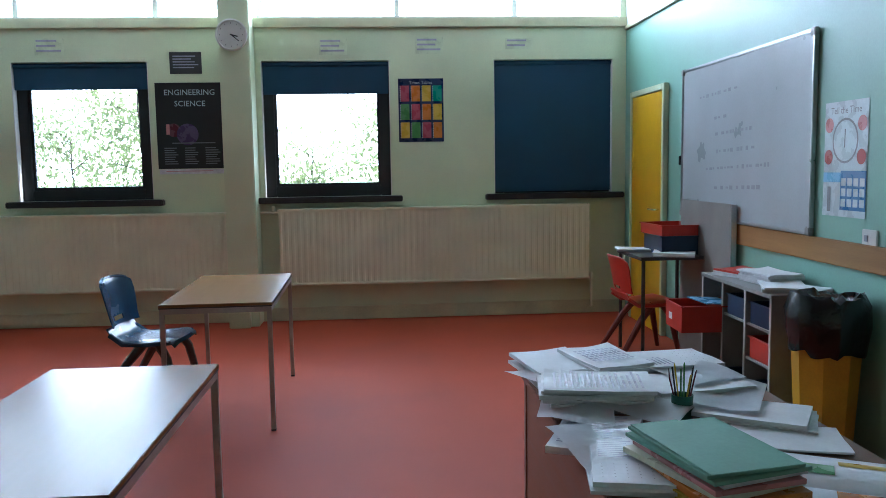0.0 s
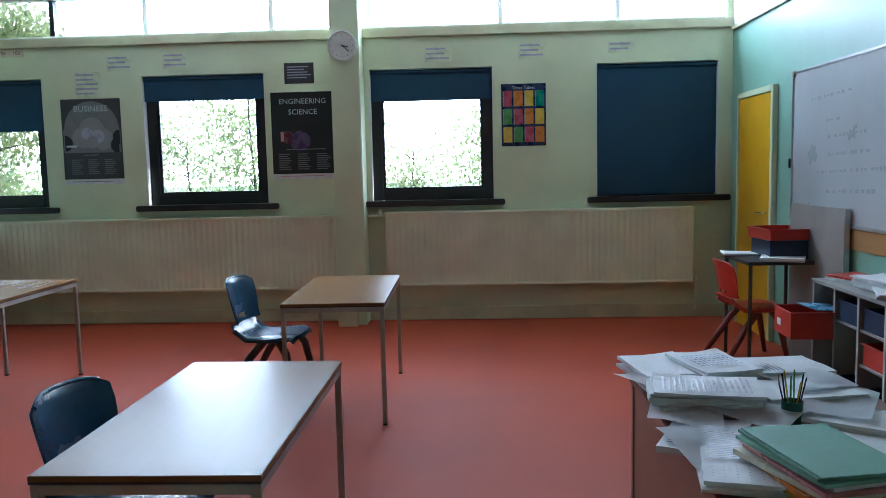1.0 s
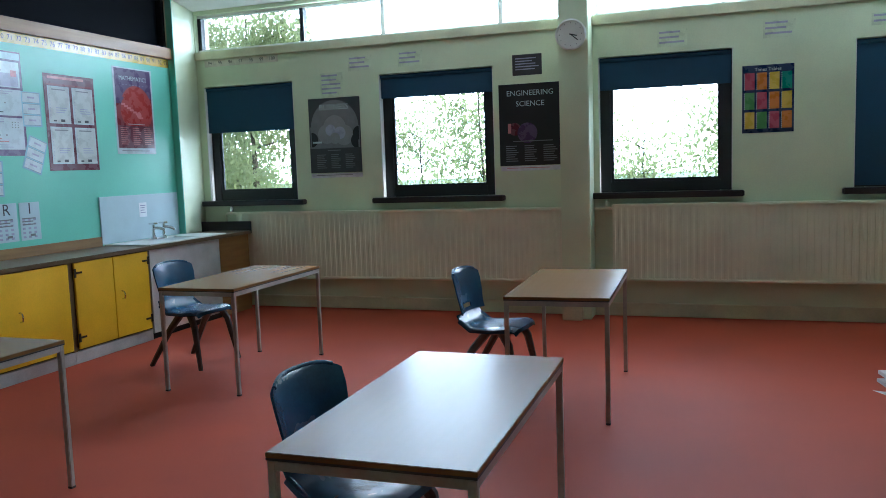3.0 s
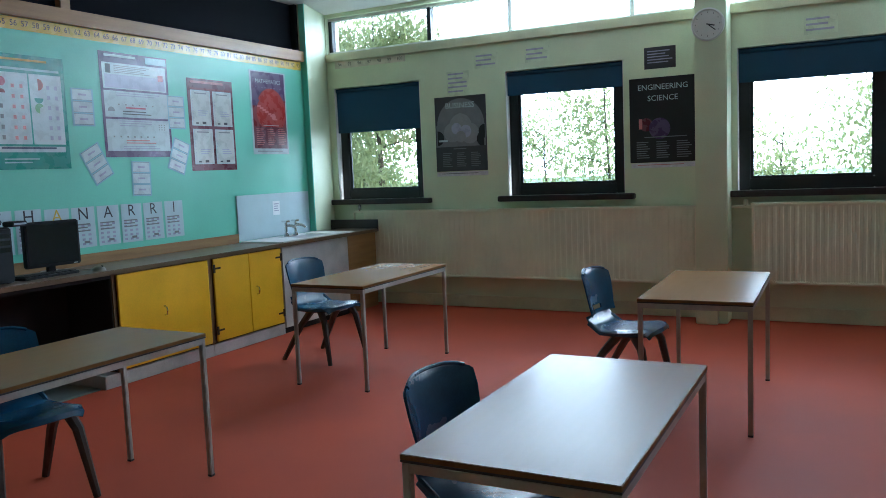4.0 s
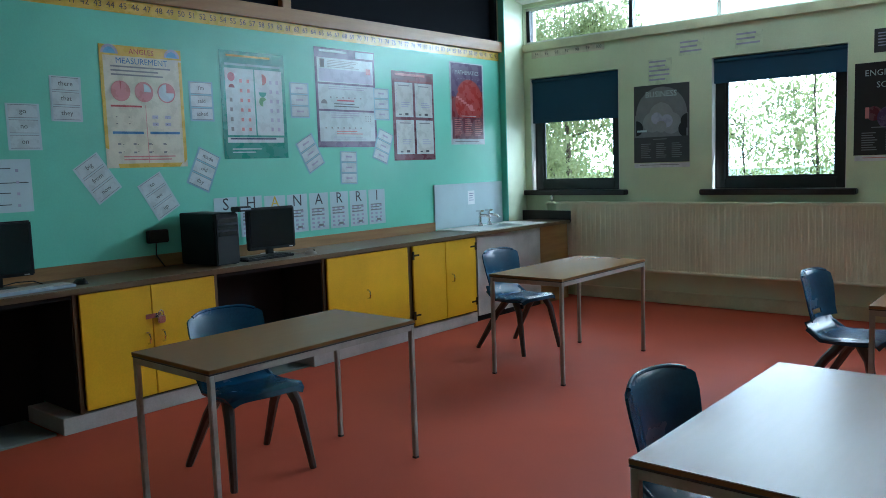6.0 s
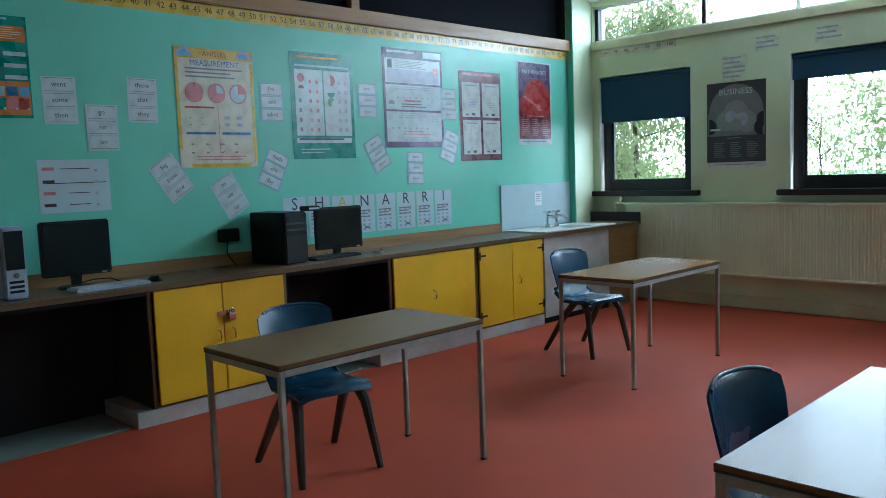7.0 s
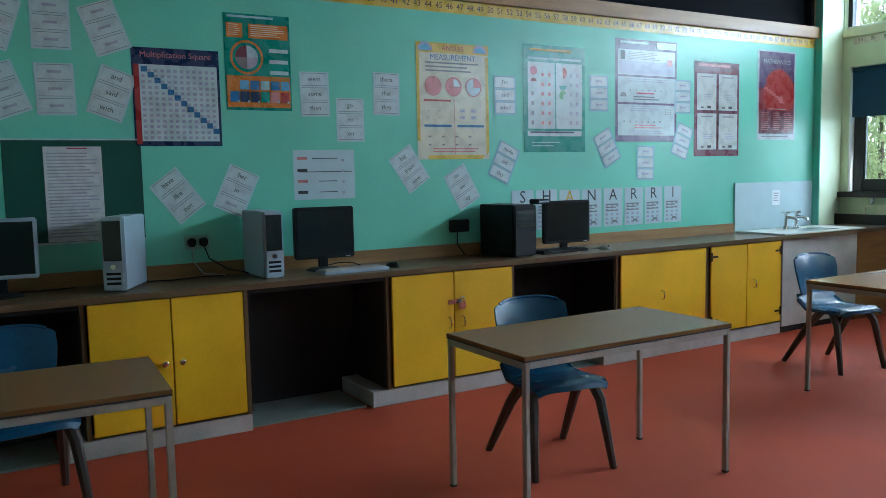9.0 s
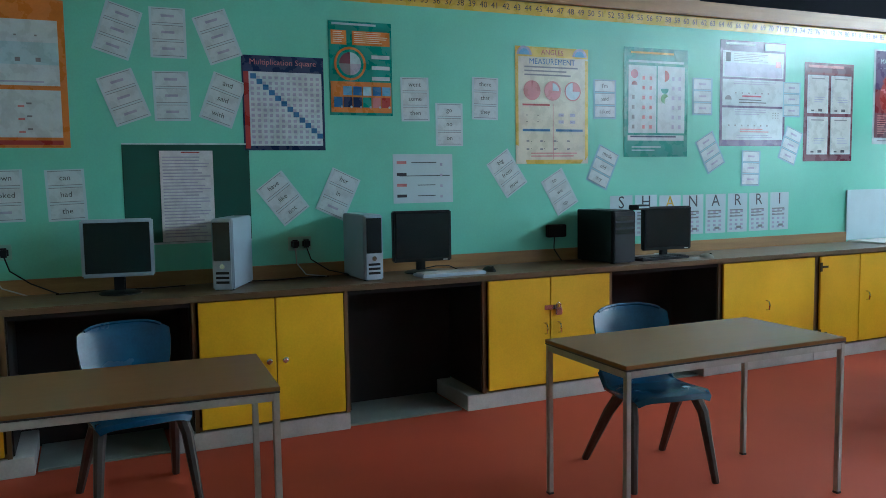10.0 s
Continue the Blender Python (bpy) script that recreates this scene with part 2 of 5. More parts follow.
# ---- the room ----
WINDOWS = [(-4.221, -3.111), (-2.115, -0.905), (0.114, 1.3), (2.28, 3.42)]
SILL_Z, HEAD_Z, CLER0, CLER1, OUT_Y = 1.172, 2.43, 2.815, 3.22, 7.418
bm = bmesh.new()
xs = [LEFT_X - 0.2] + [v for w in WINDOWS for v in w] + [RIGHT_X + 0.2]
for a, b in zip(xs[::2], xs[1::2]):
    box(bm, a, WALL_Y, SILL_Z, b, OUT_Y, HEAD_Z)
box(bm, xs[0], WALL_Y, 0, xs[-1], OUT_Y, SILL_Z)
box(bm, xs[0], WALL_Y, HEAD_Z, xs[-1], OUT_Y, CLER0)
box(bm, xs[0], WALL_Y, CLER1, xs[-1], OUT_Y, CEIL_Z + 0.3)
box(bm, xs[0], WALL_Y, CLER0, LEFT_X - 0.12, OUT_Y, CLER1)
box(bm, RIGHT_X - 0.06, WALL_Y, CLER0, xs[-1], OUT_Y, CLER1)
structure("wall_north", bm, M_CREAM, "pale green painted window wall with high glazing", "wall")
structure("wall_west", boxes((LEFT_X - 0.2, BACK_Y, 0, LEFT_X, 6.52, 2.75)), M_MINT, "mint green painted wall above the cupboards", "wall")
structure("wall_east", boxes((RIGHT_X, BACK_Y, 0, RIGHT_X + 0.2, WALL_Y, CEIL_Z + 0.3)), M_RIGHTW, "sea green painted wall behind the whiteboard", "wall")
structure("trim_east_high", boxes((RIGHT_X - 0.03, BACK_Y, 2.69, RIGHT_X, WALL_Y - 0.036, 2.725), bevel=0.004), M_SKIRT, "pale painted rail high on the wall", "trim")
structure("wall_east_upper", boxes((RIGHT_X - 0.004, BACK_Y, 2.725, RIGHT_X, WALL_Y, CEIL_Z)), M_CEIL, "white upper band of the wall", "wall")
structure("wall_south", boxes((LEFT_X - 0.2, BACK_Y - 0.2, 0, RIGHT_X + 0.2, BACK_Y, CEIL_Z + 0.3)), M_CREAM, "plain pale green painted rear wall", "wall")
structure("floor", boxes((LEFT_X - 0.2, BACK_Y, -0.1, RIGHT_X + 0.2, OUT_Y, 0)), M_FLOOR, "red brown sheet vinyl classroom floor", "floor")
structure("ceiling", boxes((LEFT_X - 0.2, BACK_Y, CEIL_Z, RIGHT_X + 0.2, WALL_Y, CEIL_Z + 0.2)), M_CEIL, "plain white ceiling", "ceiling")
structure("trim_ledge_north", boxes((LEFT_X - 0.12, WALL_Y - 0.035, 2.725, RIGHT_X, WALL_Y, 2.812), bevel=0.006), M_SKIRT, "pale painted ledge under the high windows", "trim")
structure("baseboard_north", boxes((LEFT_X + 0.5, WALL_Y - 0.03, 0, RIGHT_X, WALL_Y, 0.125), bevel=0.006), M_SKIRT, "cream painted skirting board", "baseboard")
structure("trim_ledge_west", boxes((LEFT_X, BACK_Y, 2.66, LEFT_X + 0.045, 6.52, 2.77), bevel=0.006), M_LEDGE, "varnished orange wood ledge over the displays", "trim")
bm = bmesh.new()
foot = [bm.verts.new((x, y, 0)) for x, y in ((LEFT_X - 0.33, 6.5225), (LEFT_X + 0.075, 6.5225), (LEFT_X - 0.13, WALL_Y), (LEFT_X - 0.33, WALL_Y))]
head = [bm.verts.new((v.co.x, v.co.y, CEIL_Z)) for v in foot]
bm.faces.new(foot[::-1]), bm.faces.new(head)
for k in range(4):
    bm.faces.new((foot[k], foot[(k + 1) % 4], head[(k + 1) % 4], head[k]))
structure("wall_west_pier", bm, M_CREAM, "pale green splayed corner pier", "wall")
# added strip: its darker green is the shade on the face turned from the windows
structure("trim_pier", boxes((LEFT_X + 0.001, 6.512, 0.0, LEFT_X + 0.074, 6.522, CEIL_Z)), M_MINT, "mint green strip for shade on the corner pier", "trim")

# high glazing of the west wall, blacked out
clw = thing("high_window_west", "high window band covered by black blackout cloth", "window", kind="structure")
for y0, y1 in ((-3.3, -0.25), (-0.17, 3.66), (3.75, 6.48)):
    part("blackout_panel", boxes((LEFT_X - 0.12, y0, 2.75, LEFT_X - 0.08, y1, CEIL_Z)), M_BLACKOUT, clw)
for y0 in (-0.25, 3.66):
    part("post", boxes((LEFT_X - 0.14, y0, 2.75, LEFT_X - 0.02, y0 + 0.085, CEIL_Z), bevel=0.004), M_LEDGE, clw)
part("post", boxes((LEFT_X - 0.14, 6.48, 2.75, LEFT_X - 0.02, 6.52, CEIL_Z), bevel=0.004), M_FRAME, clw)

# column between the middle windows, with a boxed foot
structure("wall_column", boxes((-0.205, WALL_Y - 0.27, 0, 0.065, WALL_Y, CEIL_Z), bevel=0.008), M_CREAM, "pale green painted column between windows", "column")
structure("trim_column_foot", boxes((-0.20, WALL_Y - 0.34, 0, -0.01, WALL_Y - 0.272, 0.15), bevel=0.008), M_SKIRT, "cream boxed foot of the column", "trim")


def window(n, x0, x1, blind_z, label):
    w = thing("window_%d" % n, label, "window", kind="structure")
    fy0, fy1, t = 7.243, 7.298, 0.10
    part("window_frame", boxes((x0, fy0, SILL_Z, x0 + t, fy1, HEAD_Z), (x1 - t, fy0, SILL_Z, x1, fy1, HEAD_Z), (x0 + t, fy0, SILL_Z, x1 - t, fy1, SILL_Z + t), (x0 + t, fy0, HEAD_Z - t, x1 - t, fy1, HEAD_Z), bevel=0.005), M_FRAME, w)
    part("sash", boxes((x0 + t, 7.258, SILL_Z + t, x0 + t + 0.025, 7.283, HEAD_Z - t), (x1 - t - 0.025, 7.258, SILL_Z + t, x1 - t, 7.283, HEAD_Z - t), (x0 + t + 0.025, 7.258, SILL_Z + t, x1 - t - 0.025, 7.283, SILL_Z + t + 0.025)), M_FRAME, w)
    g = part("pane", boxes((x0 + t + 0.02, 7.268, SILL_Z + t + 0.02, x1 - t - 0.02, 7.273, HEAD_Z - t)), M_GLASS, w)
    g.visible_shadow = False
    part("window_sill", boxes((x0 - 0.09, WALL_Y - 0.09, SILL_Z - 0.055, x1 + 0.10, 7.243, SILL_Z), bevel=0.008), M_SILL, w)
    b = part("roller_blind", boxes((x0 + 0.012, 7.188, blind_z, x1 - 0.012, 7.192, HEAD_Z - 0.02)), M_BLIND, w)
    part("roller", tube([(x0 + 0.012, 7.193, HEAD_Z - 0.03), (x1 - 0.012, 7.193, HEAD_Z - 0.03)], 0.022), M_BLIND, b, smooth=True)
    part("bottom_bar", boxes((x0 + 0.012, 7.182, blind_z - 0.022, x1 - 0.012, 7.198, blind_z), bevel=0.004), M_BLIND, b)
    part("reveal", boxes((x0 - 0.002, 7.16, SILL_Z, x0 + 0.006, 7.242, HEAD_Z)), M_WHITE, w)
    part("reveal", boxes((x1 - 0.006, 7.16, SILL_Z, x1 + 0.002, 7.242, HEAD_Z)), M_WHITE, w)


for n, (w, bz) in enumerate(zip(WINDOWS, (1.949, 2.207, 2.148, 1.21)), 1):
    window(n, *w, bz, "black framed window with navy roller blind " + ("pulled fully down" if n == 4 else "half down" if n == 1 else "mostly raised"))

cl = thing("window_5", "long white framed high window band under the ceiling", "window", kind="structure")
cuts = [LEFT_X - 0.12, -3.02, -2.09, -0.85, 0.09, 1.36, 2.47, RIGHT_X - 0.06]
part("window_frame", boxes((cuts[0], 7.218, CLER0, cuts[-1], 7.288, CLER0 + 0.03), (cuts[0], 7.218, CLER1 - 0.03, cuts[-1], 7.288, CLER1)), M_WHITE, cl)
for a, b in zip(cuts, cuts[1:]):
    part("mullion", boxes((a, 7.218, CLER0 + 0.03, a + 0.045, 7.288, CLER1 - 0.03)), M_FRAME if a < -2.5 else M_WHITE, cl)
    g = part("pane", boxes((a + 0.045, 7.248, CLER0 + 0.03, b, 7.253, CLER1 - 0.03)), M_GLASS, cl)
    g.visible_shadow = False


def radiator(x0, x1, z0, z1):
    r = thing("radiator", "long cream enamelled ribbed panel radiator under the windows", "radiator", group="radiators under the windows")
    bm = bmesh.new()
    pitch, y = 0.058, 7.043
    n = int((x1 - x0) / pitch)
    prof = []
    for i in range(n):
        a = x0 + i * (x1 - x0) / n
        d = (x1 - x0) / n
        prof += [(a, y), (a + 0.36 * d, y), (a + 0.5 * d, y + 0.003), (a + 0.86 * d, y + 0.003)]
    prof.append((x1, y))
    lo = [bm.verts.new((a, b, z0 + 0.03)) for a, b in prof]
    hi = [bm.verts.new((a, b, z1 - 0.03)) for a, b in prof]
    for i in range(len(prof) - 1):
        bm.faces.new((lo[i], lo[i + 1], hi[i + 1], hi[i]))
    part("ribbed_panel", bm, M_RAD, r)
    part("back_panel", boxes((x0, 7.063, z0 + 0.03, x1, 7.118, z1 - 0.03)), M_RAD, r)
    part("top_rail", boxes((x0 - 0.005, 7.03, z1 - 0.03, x1 + 0.005, 7.123, z1), bevel=0.008), M_RAD, r)
    part("bottom_rail", boxes((x0 - 0.005, 7.03, z0, x1 + 0.005, 7.123, z0 + 0.03), bevel=0.008), M_RAD, r)
    for x in (x0 + 0.3, x1 - 0.3):
        part("bracket", boxes((x, 7.118, z0 + 0.1, x + 0.03, 7.158, z1 - 0.1)), M_RAD, r)
    part("end_valve", lathe([(0.012, -0.05), (0.02, -0.03), (0.02, 0.02), (0.014, 0.04)], 12, centre=(x1 + 0.03, 7.078, z0 + 0.02)), M_RAD, r, smooth=True)
    part("flow_pipe", tube([(x1 + 0.03, 7.078, z0), (x1 + 0.03, 7.078, 0.08), (x1 + 0.03, 7.143, 0.06)], 0.011), M_RAD, r, smooth=True)


radiator(-3.831, -0.212, 0.325, 1.047)
radiator(0.245, 3.171, 0.345, 1.066)
pipe = thing("heating_pipe", "cream painted heating pipe with valve beside the sink", "pipe")
part("pipe_run", tube([(-3.985, 7.088, 0.70), (-3.985, 7.088, 1.02), (-3.965, 7.088, 1.035), (-3.835, 7.088, 1.035)], 0.013), M_RAD, pipe, smooth=True)
part("valve", lathe([(0.012, 0), (0.022, 0.01), (0.022, 0.05), (0.012, 0.07)], 12, centre=(-3.91, 7.088, 1.045)), M_CHROME, pipe, smooth=True)
pipe2 = thing("heating_pipe", "cream painted pipe bend at the column", "pipe")
part("pipe_run", tube([(0.07, 7.108, 1.03), (0.19, 7.108, 1.03), (0.24, 7.088, 1.027)], 0.014), M_RAD, pipe2, smooth=True)
part("valve", lathe([(0.012, 0), (0.022, 0.01), (0.022, 0.045), (0.012, 0.06)], 12, centre=(0.19, 7.108, 1.035)), M_RAD, pipe2, smooth=True)

# ---- cupboards along the west wall ----
FX, TOPZ = -3.655, 0.852
structure_top = thing("worktop", "long brown laminate worktop along the mint wall", "worktop")
part("board", boxes((LEFT_X + 0.02, -2.9, TOPZ - 0.035, FX + 0.03, 7.0, TOPZ), bevel=0.004), M_TOP, structure_top)
part("upstand", boxes((LEFT_X + 0.001, -2.9, TOPZ - 0.01, LEFT_X + 0.02, 5.37, TOPZ + 0.085), bevel=0.003), M_UPST, structure_top)
part("upstand", boxes((LEFT_X - 0.12, 7.002, TOPZ - 0.03, FX + 0.03, 7.017, TOPZ + 0.10), bevel=0.003), M_SILL, structure_top)


def ring_pull(parent, y, z, material=M_CHROME):
    part("handle", tube([(FX + 0.02, y, z + 0.035), (FX + 0.045, y, z + 0.028), (FX + 0.05, y, z), (FX + 0.045, y, z - 0.028), (FX + 0.02, y, z - 0.035)], 0.006, 8, bm=lathe([(0.012, 0), (0.012, 0.004)], 10, centre=(FX + 0.02, y, z + 0.035))), material, parent, smooth=True)


def round_knob(parent, y, z):
    bm = lathe([(0.006, 0), (0.006, 0.012), (0.016, 0.018), (0.017, 0.026), (0.010, 0.032)], 14)
    bmesh.ops.rotate(bm, verts=bm.verts, matrix=Matrix.Rotation(radians(90), 3, "Y"))
    bmesh.ops.translate(bm, verts=bm.verts, vec=(FX + 0.018, y, z))
    part("knob", bm, M_CHROME, parent, smooth=True)


def hinge(parent, y, z, way):
    part("strap_hinge", boxes((FX + 0.018, y - 0.012, z - 0.035, FX + 0.023, y + 0.012, z + 0.035), (FX + 0.018, min(y, y + way * 0.075), z - 0.008, FX + 0.022, max(y, y + way * 0.075), z + 0.008)), M_IRON, parent)


def cupboard(y0, y1, splits, label, plinth0, plinth1, extra=None):
    c = thing("cupboard", label, "cupboard", group="yellow cupboards under the worktop")
    part("body", boxes((LEFT_X + 0.03, y0, 0.10, FX - 0.002, y0 + 0.022, TOPZ - 0.036), (LEFT_X + 0.03, y1 - 0.022, 0.10, FX - 0.002, y1, TOPZ - 0.036),
                       (LEFT_X + 0.03, y0 + 0.022, 0.10, FX - 0.02, y1 - 0.022, 0.125), (LEFT_X + 0.03, y0 + 0.022, 0.125, LEFT_X + 0.045, y1 - 0.022, TOPZ - 0.036)), M_OAK, c)
    part("plinth", boxes((LEFT_X + 0.03, plinth0, 0, FX - 0.004, plinth1, 0.098), bevel=0.003), M_PLINTH, c)
    e = [y0 + 0.03] + splits + [y1 - 0.03]
    doors = [part("door", boxes((FX, a + 0.003, 0.118, FX + 0.018, b - 0.003, TOPZ - 0.042), bevel=0.002), M_YEL, c) for a, b in zip(e, e[1:])]
    return c, doors


c, d = cupboard(-1.95, -1.055, [-1.504], "yellow painted double cupboard with grey plinth", -1.95, -0.96)
round_knob(d[0], -1.55, 0.456), round_knob(d[1], -1.457, 0.456)
c, d = cupboard(-0.178, 0.692, [0.268], "yellow painted double cupboard with round chrome knobs", -0.277, 0.692)
round_knob(d[0], 0.222, 0.461), round_knob(d[1], 0.313, 0.461)
c, d = cupboard(1.563, 2.539, [2.046], "yellow painted double cupboard with hasp and padlock", 1.456, 2.539)
ring_pull(d[0], 2.004, 0.480), ring_pull(d[1], 2.106, 0.480)
part("hasp", boxes((FX + 0.019, 1.999, 0.60, FX + 0.024, 2.104, 0.63), bevel=0.001), M_CHROME, c)
lock = part("padlock", boxes((FX + 0.026, 2.067, 0.565, FX + 0.05, 2.119, 0.615), bevel=0.006), M_CHROME, c)
part("shackle", tube([(FX + 0.038, 2.078, 0.61), (FX + 0.038, 2.078, 0.635), (FX + 0.038, 2.093, 0.648), (FX + 0.038, 2.109, 0.635), (FX + 0.038, 2.109, 0.61)], 0.005, 8), M_CHROME, lock, smooth=True)
c, d = cupboard(3.466, 4.435, [], "yellow painted cupboard with one wide door", 3.345, 4.435)
ring_pull(d[0], 3.913, 0.480)
c, d = cupboard(4.435, 5.365, [4.897], "yellow painted double cupboard with dark strap hinges", 4.436, 5.365)
ring_pull(d[1], 4.978, 0.475)
for z in (0.73, 0.21):
    hinge(d[0], 4.468, z, 1), hinge(d[1], 5.332, z, -1)

for y0, y1, kind in ((-1.055, -0.178, 0), (0.692, 1.563, 1), (2.539, 3.466, 2)):
    k = thing("knee_space", "open dark kneehole between cupboards", "recess")
    # back board and rail carry the kneehole's shade in their colour
    part("back_board", boxes((LEFT_X + 0.004, y0 + 0.004, 0.0, LEFT_X + 0.028, y1 - 0.004, TOPZ - 0.04)), M_SHADEIN, k)
    part("floor_board", boxes((LEFT_X + 0.03, y0 + 0.105 if kind == 0 else y0 + 0.004, 0.0, FX - 0.05, y1 - 0.13, 0.012)), M_GREYVINYL, k)
    part("front_rail", boxes((FX - 0.03, y0 + 0.002, TOPZ - 0.062, FX - 0.006, y1 - 0.002, TOPZ - 0.036)), M_SHADEIN, k)
    # thin boards added to darken the cupboard sides as shade would
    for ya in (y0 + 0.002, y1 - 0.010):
        part("side_lining", boxes((LEFT_X + 0.03, ya, 0.11, FX - 0.012, ya + 0.008, TOPZ - 0.064)), M_SHADEIN, k)

sk = thing("sink_unit", "pale grey panelled sink unit with wooden end", "sink")
part("front_panel", boxes((FX - 0.02, 5.38, 0.055, FX - 0.002, 6.45, TOPZ - 0.04), bevel=0.002), M_PLINTH, sk)
part("body", boxes((LEFT_X + 0.03, 5.37, 0.0, FX - 0.022, 6.45, TOPZ - 0.12)), M_SHADEIN, sk)
part("end_panel", boxes((LEFT_X + 0.03, 6.452, 0.0, FX - 0.004, 6.995, TOPZ - 0.037), bevel=0.003), M_UPST, sk)
bm = boxes((LEFT_X + 0.025, 5.38, TOPZ + 0.001, FX + 0.02, 5.78, TOPZ + 0.012), (LEFT_X + 0.025, 5.78, TOPZ + 0.001, LEFT_X + 0.14, 6.25, TOPZ + 0.012), (FX - 0.04, 5.78, TOPZ + 0.001, FX + 0.02, 6.25, TOPZ + 0.012), (LEFT_X + 0.025, 6.25, TOPZ + 0.001, FX + 0.02, 6.55, TOPZ + 0.012), bevel=0.003)
part("sink_top", bm, M_WHITE, sk, "white sink top")
part("bowl", boxes((LEFT_X + 0.14, 5.78, TOPZ + 0.001, FX - 0.04, 6.25, TOPZ + 0.004)), M_ALU, sk)
part("splash_panel", boxes((LEFT_X + 0.002, 5.375, TOPZ + 0.013, LEFT_X + 0.014, 6.49, 1.30), bevel=0.002), M_CARD, sk, "pale glossy splash panel")
for y in (5.92, 6.07):
    tp = part("tap", tube([(-4.03, y, TOPZ + 0.012), (-4.03, y, TOPZ + 0.105), (-4.02, y + 0.01, TOPZ + 0.118), (-3.98, y + 0.03, TOPZ + 0.118), (-3.945, y + 0.045, TOPZ + 0.10), (-3.94, y + 0.047, TOPZ + 0.085)], 0.015, 10), M_CHROME, sk, smooth=True)
    part("tap_head", boxes((-4.065, y - 0.03, TOPZ + 0.155, -3.995, y + 0.03, TOPZ + 0.172), (-4.042, y - 0.012, TOPZ + 0.115, -4.018, y + 0.012, TOPZ + 0.155), bevel=0.005), M_CHROME, tp)
    part("tap_base", lathe([(0.026, 0), (0.024, 0.02), (0.014, 0.04)], 14, centre=(-4.03, y, TOPZ + 0.012)), M_CHROME, tp, smooth=True)

# ---- pupils' tables and chairs ----


def table(cx, cy, rot, label, length=1.2, width=0.6):
    t = thing("pupil_table", label, "table", pose(cx, cy, 0, 0, 0, rot), group="pupils' tables")
    w, l, h = width / 2, length / 2, 0.72
    part("tabletop", boxes((-w, -l, h - 0.016, w, l, h), bevel=0.002), M_LAM, t)
    part("edging", boxes((-w + 0.001, -l + 0.001, h - 0.023, w - 0.001, l - 0.001, h - 0.0165)), M_EDGE, t)
    f = 0.025
    for name, b in (("side_rail", (w - f, -l + f, h - 0.052, w - 0.003, l - f, h - 0.0235)), ("side_rail", (-w + 0.003, -l + f, h - 0.052, -w + f, l - f, h - 0.0235)),
                    ("end_rail", (-w + f, l - f, h - 0.052, w - f, l - 0.003, h - 0.0235)), ("end_rail", (-w + f, -l + 0.003, h - 0.052, w - f, -l + f, h - 0.0235))):
        part(name, boxes(b, bevel=0.002), M_STEEL, t)
    for sx in (-1, 1):
        for sy in (-1, 1):
            x, y = sx * (w - 0.0155), sy * (l - 0.0155)
            leg = part("leg", boxes((x - 0.0125, y - 0.0125, 0.008, x + 0.0125, y + 0.0125, h - 0.0235), bevel=0.003), M_STEEL, t)
            part("foot_cap", boxes((x - 0.0135, y - 0.0135, 0, x + 0.0135, y + 0.0135, 0.012), bevel=0.002), M_EDGE, leg)
    return t


table(0.317, 1.908, 0.3, "wood grained laminate pupil table in daylight glare")
table(0.30, 4.475, 1.5, "wood grained laminate pupil table on grey steel legs")
table(-2.117, 4.529, 0.0, "wood grained laminate pupil table near the sink")
table(-2.035, 1.808, 0.0, "dull brown laminate pupil table before the cupboards")
table(-2.394, -0.643, -3.0, "dull brown laminate pupil table before the kneehole")


